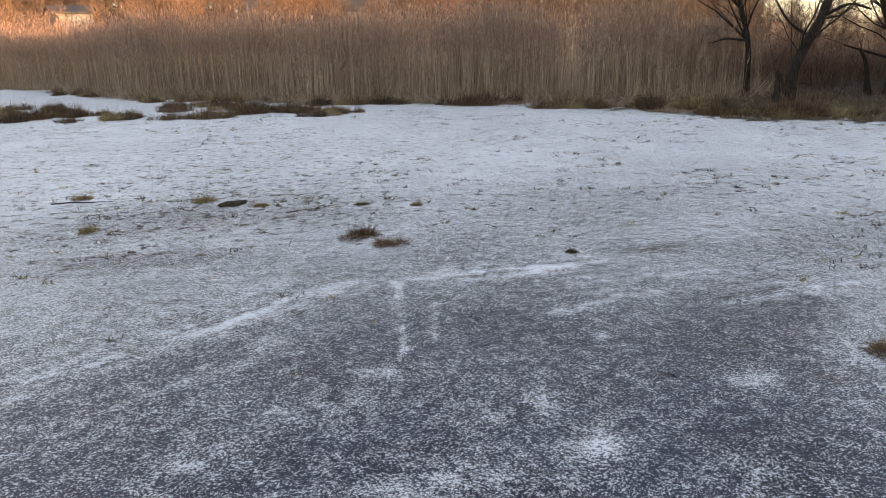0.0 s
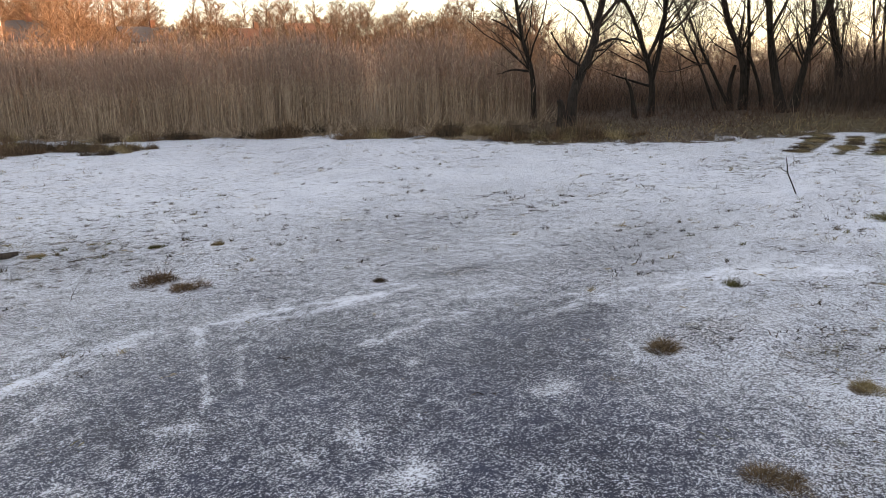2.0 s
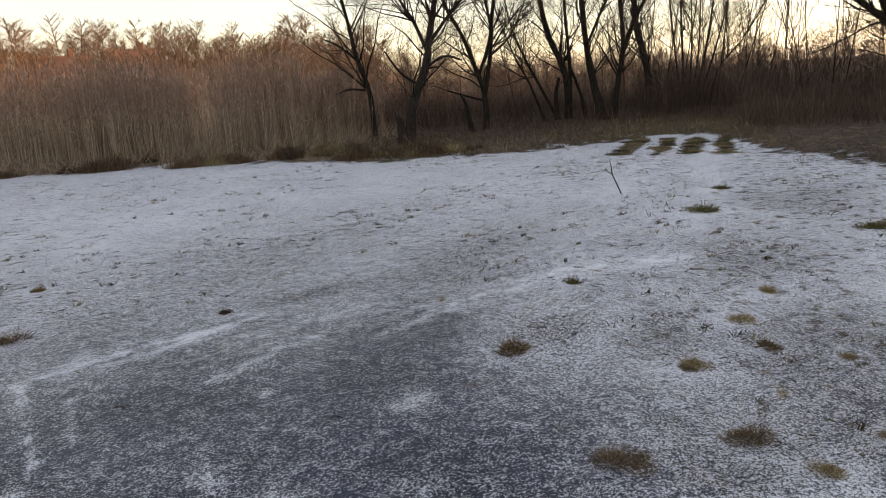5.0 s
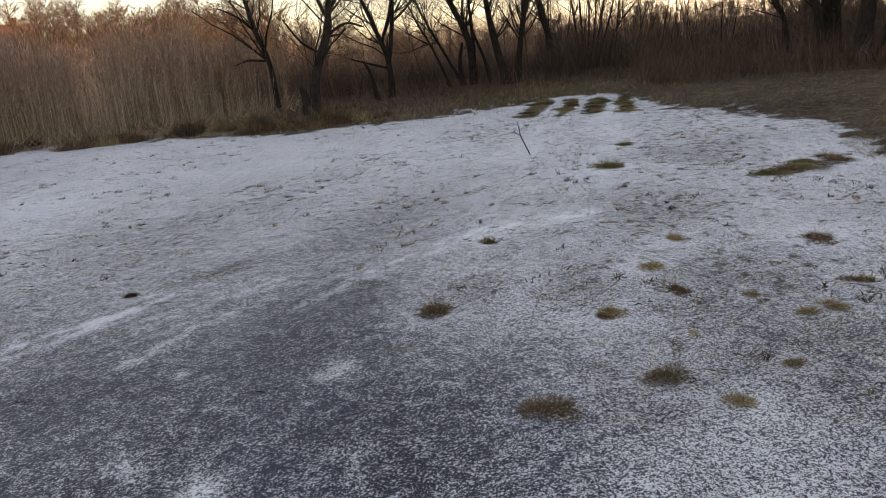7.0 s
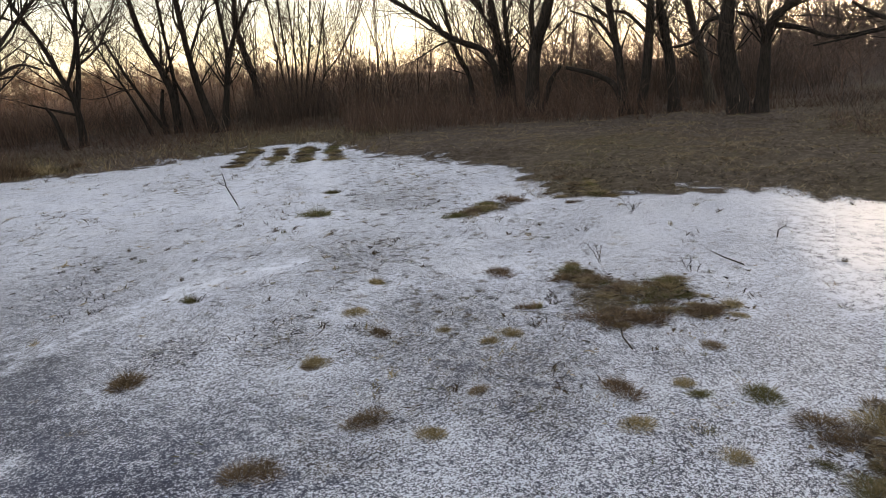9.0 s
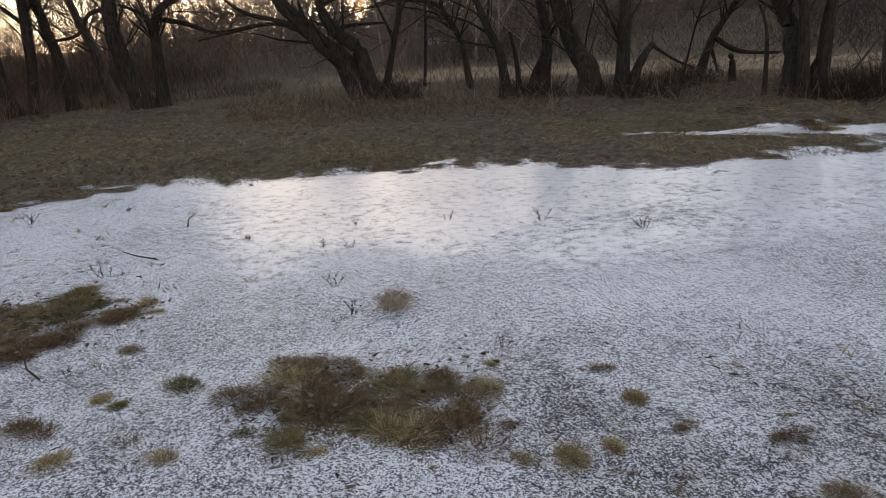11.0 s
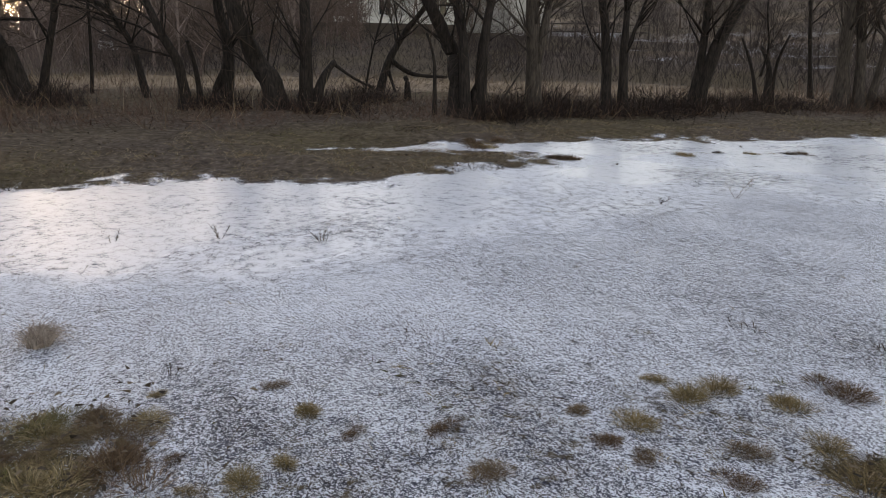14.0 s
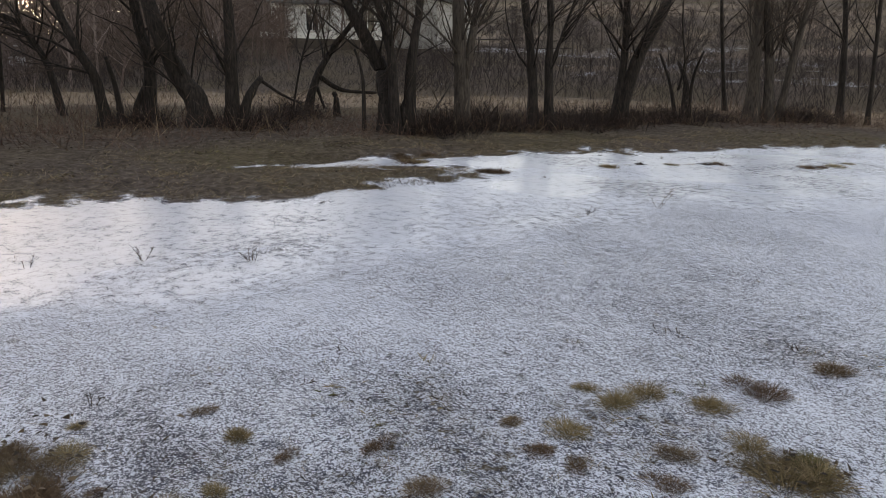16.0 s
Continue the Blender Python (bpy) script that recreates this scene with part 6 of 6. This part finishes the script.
house(hx, hy, -141.0 + 62, 6.0, 4.2, 3.0, 1.5, "small outbuilding with grey rendered gable on the slope", GREY_WALL, DARK_ROOF, [(0.3, 0.9, 0.7, 1.0, False)], 1.0, False)
hx, hy = polar(-4.6, 84.0)
house(hx, hy, 4.6, 6.5, 6.5, 3.0, 1.9, "pale house with grey roof on the slope behind the reeds", GREY_WALL, DARK_ROOF, [(-2.2, 0.9, 1.1, 1.2, False), (1.5, 0.9, 1.1, 1.2, False)], 1.0, z=float(ground_height(hx, hy)) - 1.7)
for az, d, w, deep, h, rise, sink, roof, label in (
        (3.4, 84.0, 4.6, 4.5, 2.9, 1.4, 1.7, DARK_ROOF, "grey house with dark roof among the bare trees of the hillside"),
        (10.6, 88.0, 5.2, 5.0, 2.4, 1.7, 1.9, ROOF_TILE, "low house with brown tiled roof on the hillside"),
        (15.2, 94.0, 5.6, 6.0, 2.8, 2.2, 2.5, ROOF_TILE, "broad house with brown tiled roof catching the low sun"),
        (-16.6, 76.0, 3.2, 2.6, 1.7, 0.5, 0.0, DARK_ROOF, "small pale shed lit by the low sun")):
    hx, hy = polar(az, d)
    house(hx, hy, -az + 14, w, deep, h, rise, label, GREY_WALL, roof, [(-w * 0.25, 0.9, 1.0, 1.1, False), (w * 0.25, 0.9, 1.0, 1.1, False)] if w > 4 else [], 1.0, w > 4, z=float(ground_height(hx, hy)) - sink)


def utility_pole(az, d, height):
    x, y = polar(az, d)
    root = tagged(new("utility_pole"), "tall pale utility pole among the houses", "pole")
    root.location = (x, y, float(ground_height(x, y)))
    t = Tubes()
    t.add([(0, 0, -0.5), (0, 0, height * 0.5), (0, 0, height)], [0.20, 0.16, 0.12], 10)
    part("shaft", t.mesh("shaft", PALE_WALL), root)
    part("crossarm", bm_mesh("crossarm", slab(1.6, 0.12, 0.12), DARK_WOOD), root, at=pose(0, 0, height - 0.6))


utility_pole(-5.5, 78.0, 11.0)


# ---- the setting sun itself, far beyond the woods ----
SUN_FACE, sn, sl, sb = node_material("sun_face", 0.5)
sb.inputs["Emission Color"].default_value = (1.0, 0.60, 0.22, 1)
sb.inputs["Emission Strength"].default_value = 1.6
bm = bmesh.new()
bmesh.ops.create_icosphere(bm, subdivisions=3, radius=21.0)
disc = tagged(new("backdrop_sun", bm_mesh("backdrop_sun", bm, SUN_FACE, True)), "low orange setting sun behind bare branches", "sun", kind="structure")
disc.location = sun_way * 2600


# ---- parked cars glimpsed between the trunks ----
CAR_WHITE = plain_material("white_car_paint", (0.72, 0.72, 0.72), (0.80, 0.80, 0.80), 2.0, 0.25, 0.0)
TYRE = plain_material("tyre_rubber", (0.015, 0.015, 0.015), (0.03, 0.03, 0.03), 30.0, 0.9, 0.2)
RIM = plain_material("wheel_rim", (0.35, 0.35, 0.36), (0.5, 0.5, 0.5), 20.0, 0.35, 0.05, 0.8)


def parked_car(az, d, turn, label):
    x, y = polar(az, d)
    root = tagged(new("parked_car"), label, "car", "parked cars on the slope")
    root.matrix_basis = pose(x, y, float(ground_height(x, y)), 0, 0, turn)
    bm = slab(4.2, 1.7, 0.55, 0.12)
    bmesh.ops.translate(bm, vec=(0, 0, 0.32), verts=bm.verts)
    part("body", bm_mesh("body", bm, CAR_WHITE, True), root)
    bm = bmesh.new()
    low = [bm.verts.new(v) for v in ((-1.5, -0.78, 0.85), (1.1, -0.78, 0.85), (1.1, 0.78, 0.85), (-1.5, 0.78, 0.85))]
    top = [bm.verts.new(v) for v in ((-1.05, -0.62, 1.45), (0.45, -0.62, 1.45), (0.45, 0.62, 1.45), (-1.05, 0.62, 1.45))]
    bm.faces.new(top)
    bm.faces.new(low[::-1])
    for k in range(4):
        bm.faces.new((low[k], low[(k + 1) % 4], top[(k + 1) % 4], top[k]))
    bmesh.ops.bevel(bm, geom=bm.edges, offset=0.06, segments=2, affect="EDGES")
    part("cabin", bm_mesh("cabin", bm, GLASS, True), root, "dark glazed cabin")
    part("roof", bm_mesh("roof", slab(1.5, 1.24, 0.05, 0.02), CAR_WHITE), root, at=pose(-0.3, 0, 1.45))
    for wx in (-1.3, 1.3):
        for wy in (-0.82, 0.82):
            t = Tubes()
            t.add([(wx, wy - 0.1, 0.32), (wx, wy + 0.1, 0.32)], [0.32, 0.32], 18)
            wheel = part("wheel", t.mesh("wheel", TYRE), root)
            t = Tubes()
            t.add([(wx, wy - 0.105, 0.32), (wx, wy + 0.105, 0.32)], [0.2, 0.2], 14)
            part("rim", t.mesh("rim", RIM), wheel, "grey metal rim")


parked_car(112.6, 52.0, -30, "white car parked beyond the bare trees")
parked_car(123.3, 58.0, -60, "white car parked on the slope among shrubs")


def post_fence(az0, az1, d, count, label):
    """Posts with two rails, along a stretch of the slope."""
    root = tagged(new("rail_fence"), label, "fence")
    pts = []
    for k in range(count):
        x, y = polar(az0 + (az1 - az0) * k / (count - 1), d)
        pts.append(Vector((x, y, float(ground_height(x, y)))))
    for p in pts:
        t = Tubes()
        t.add([p + Vector((0, 0, -0.2)), p + Vector((0, 0, 1.05))], [0.06, 0.05], 6)
        part("post", t.mesh("post", DARK_WOOD), root)
    for a, b in zip(pts, pts[1:]):
        for h in (0.45, 0.9):
            t = Tubes()
            t.add([a + Vector((0, 0, h)), b + Vector((0, 0, h))], [0.035, 0.035], 5)
            part("rail", t.mesh("rail", DARK_WOOD), root)


post_fence(143, 152, 46.0, 6, "dark wooden rail fence across the southern slope")
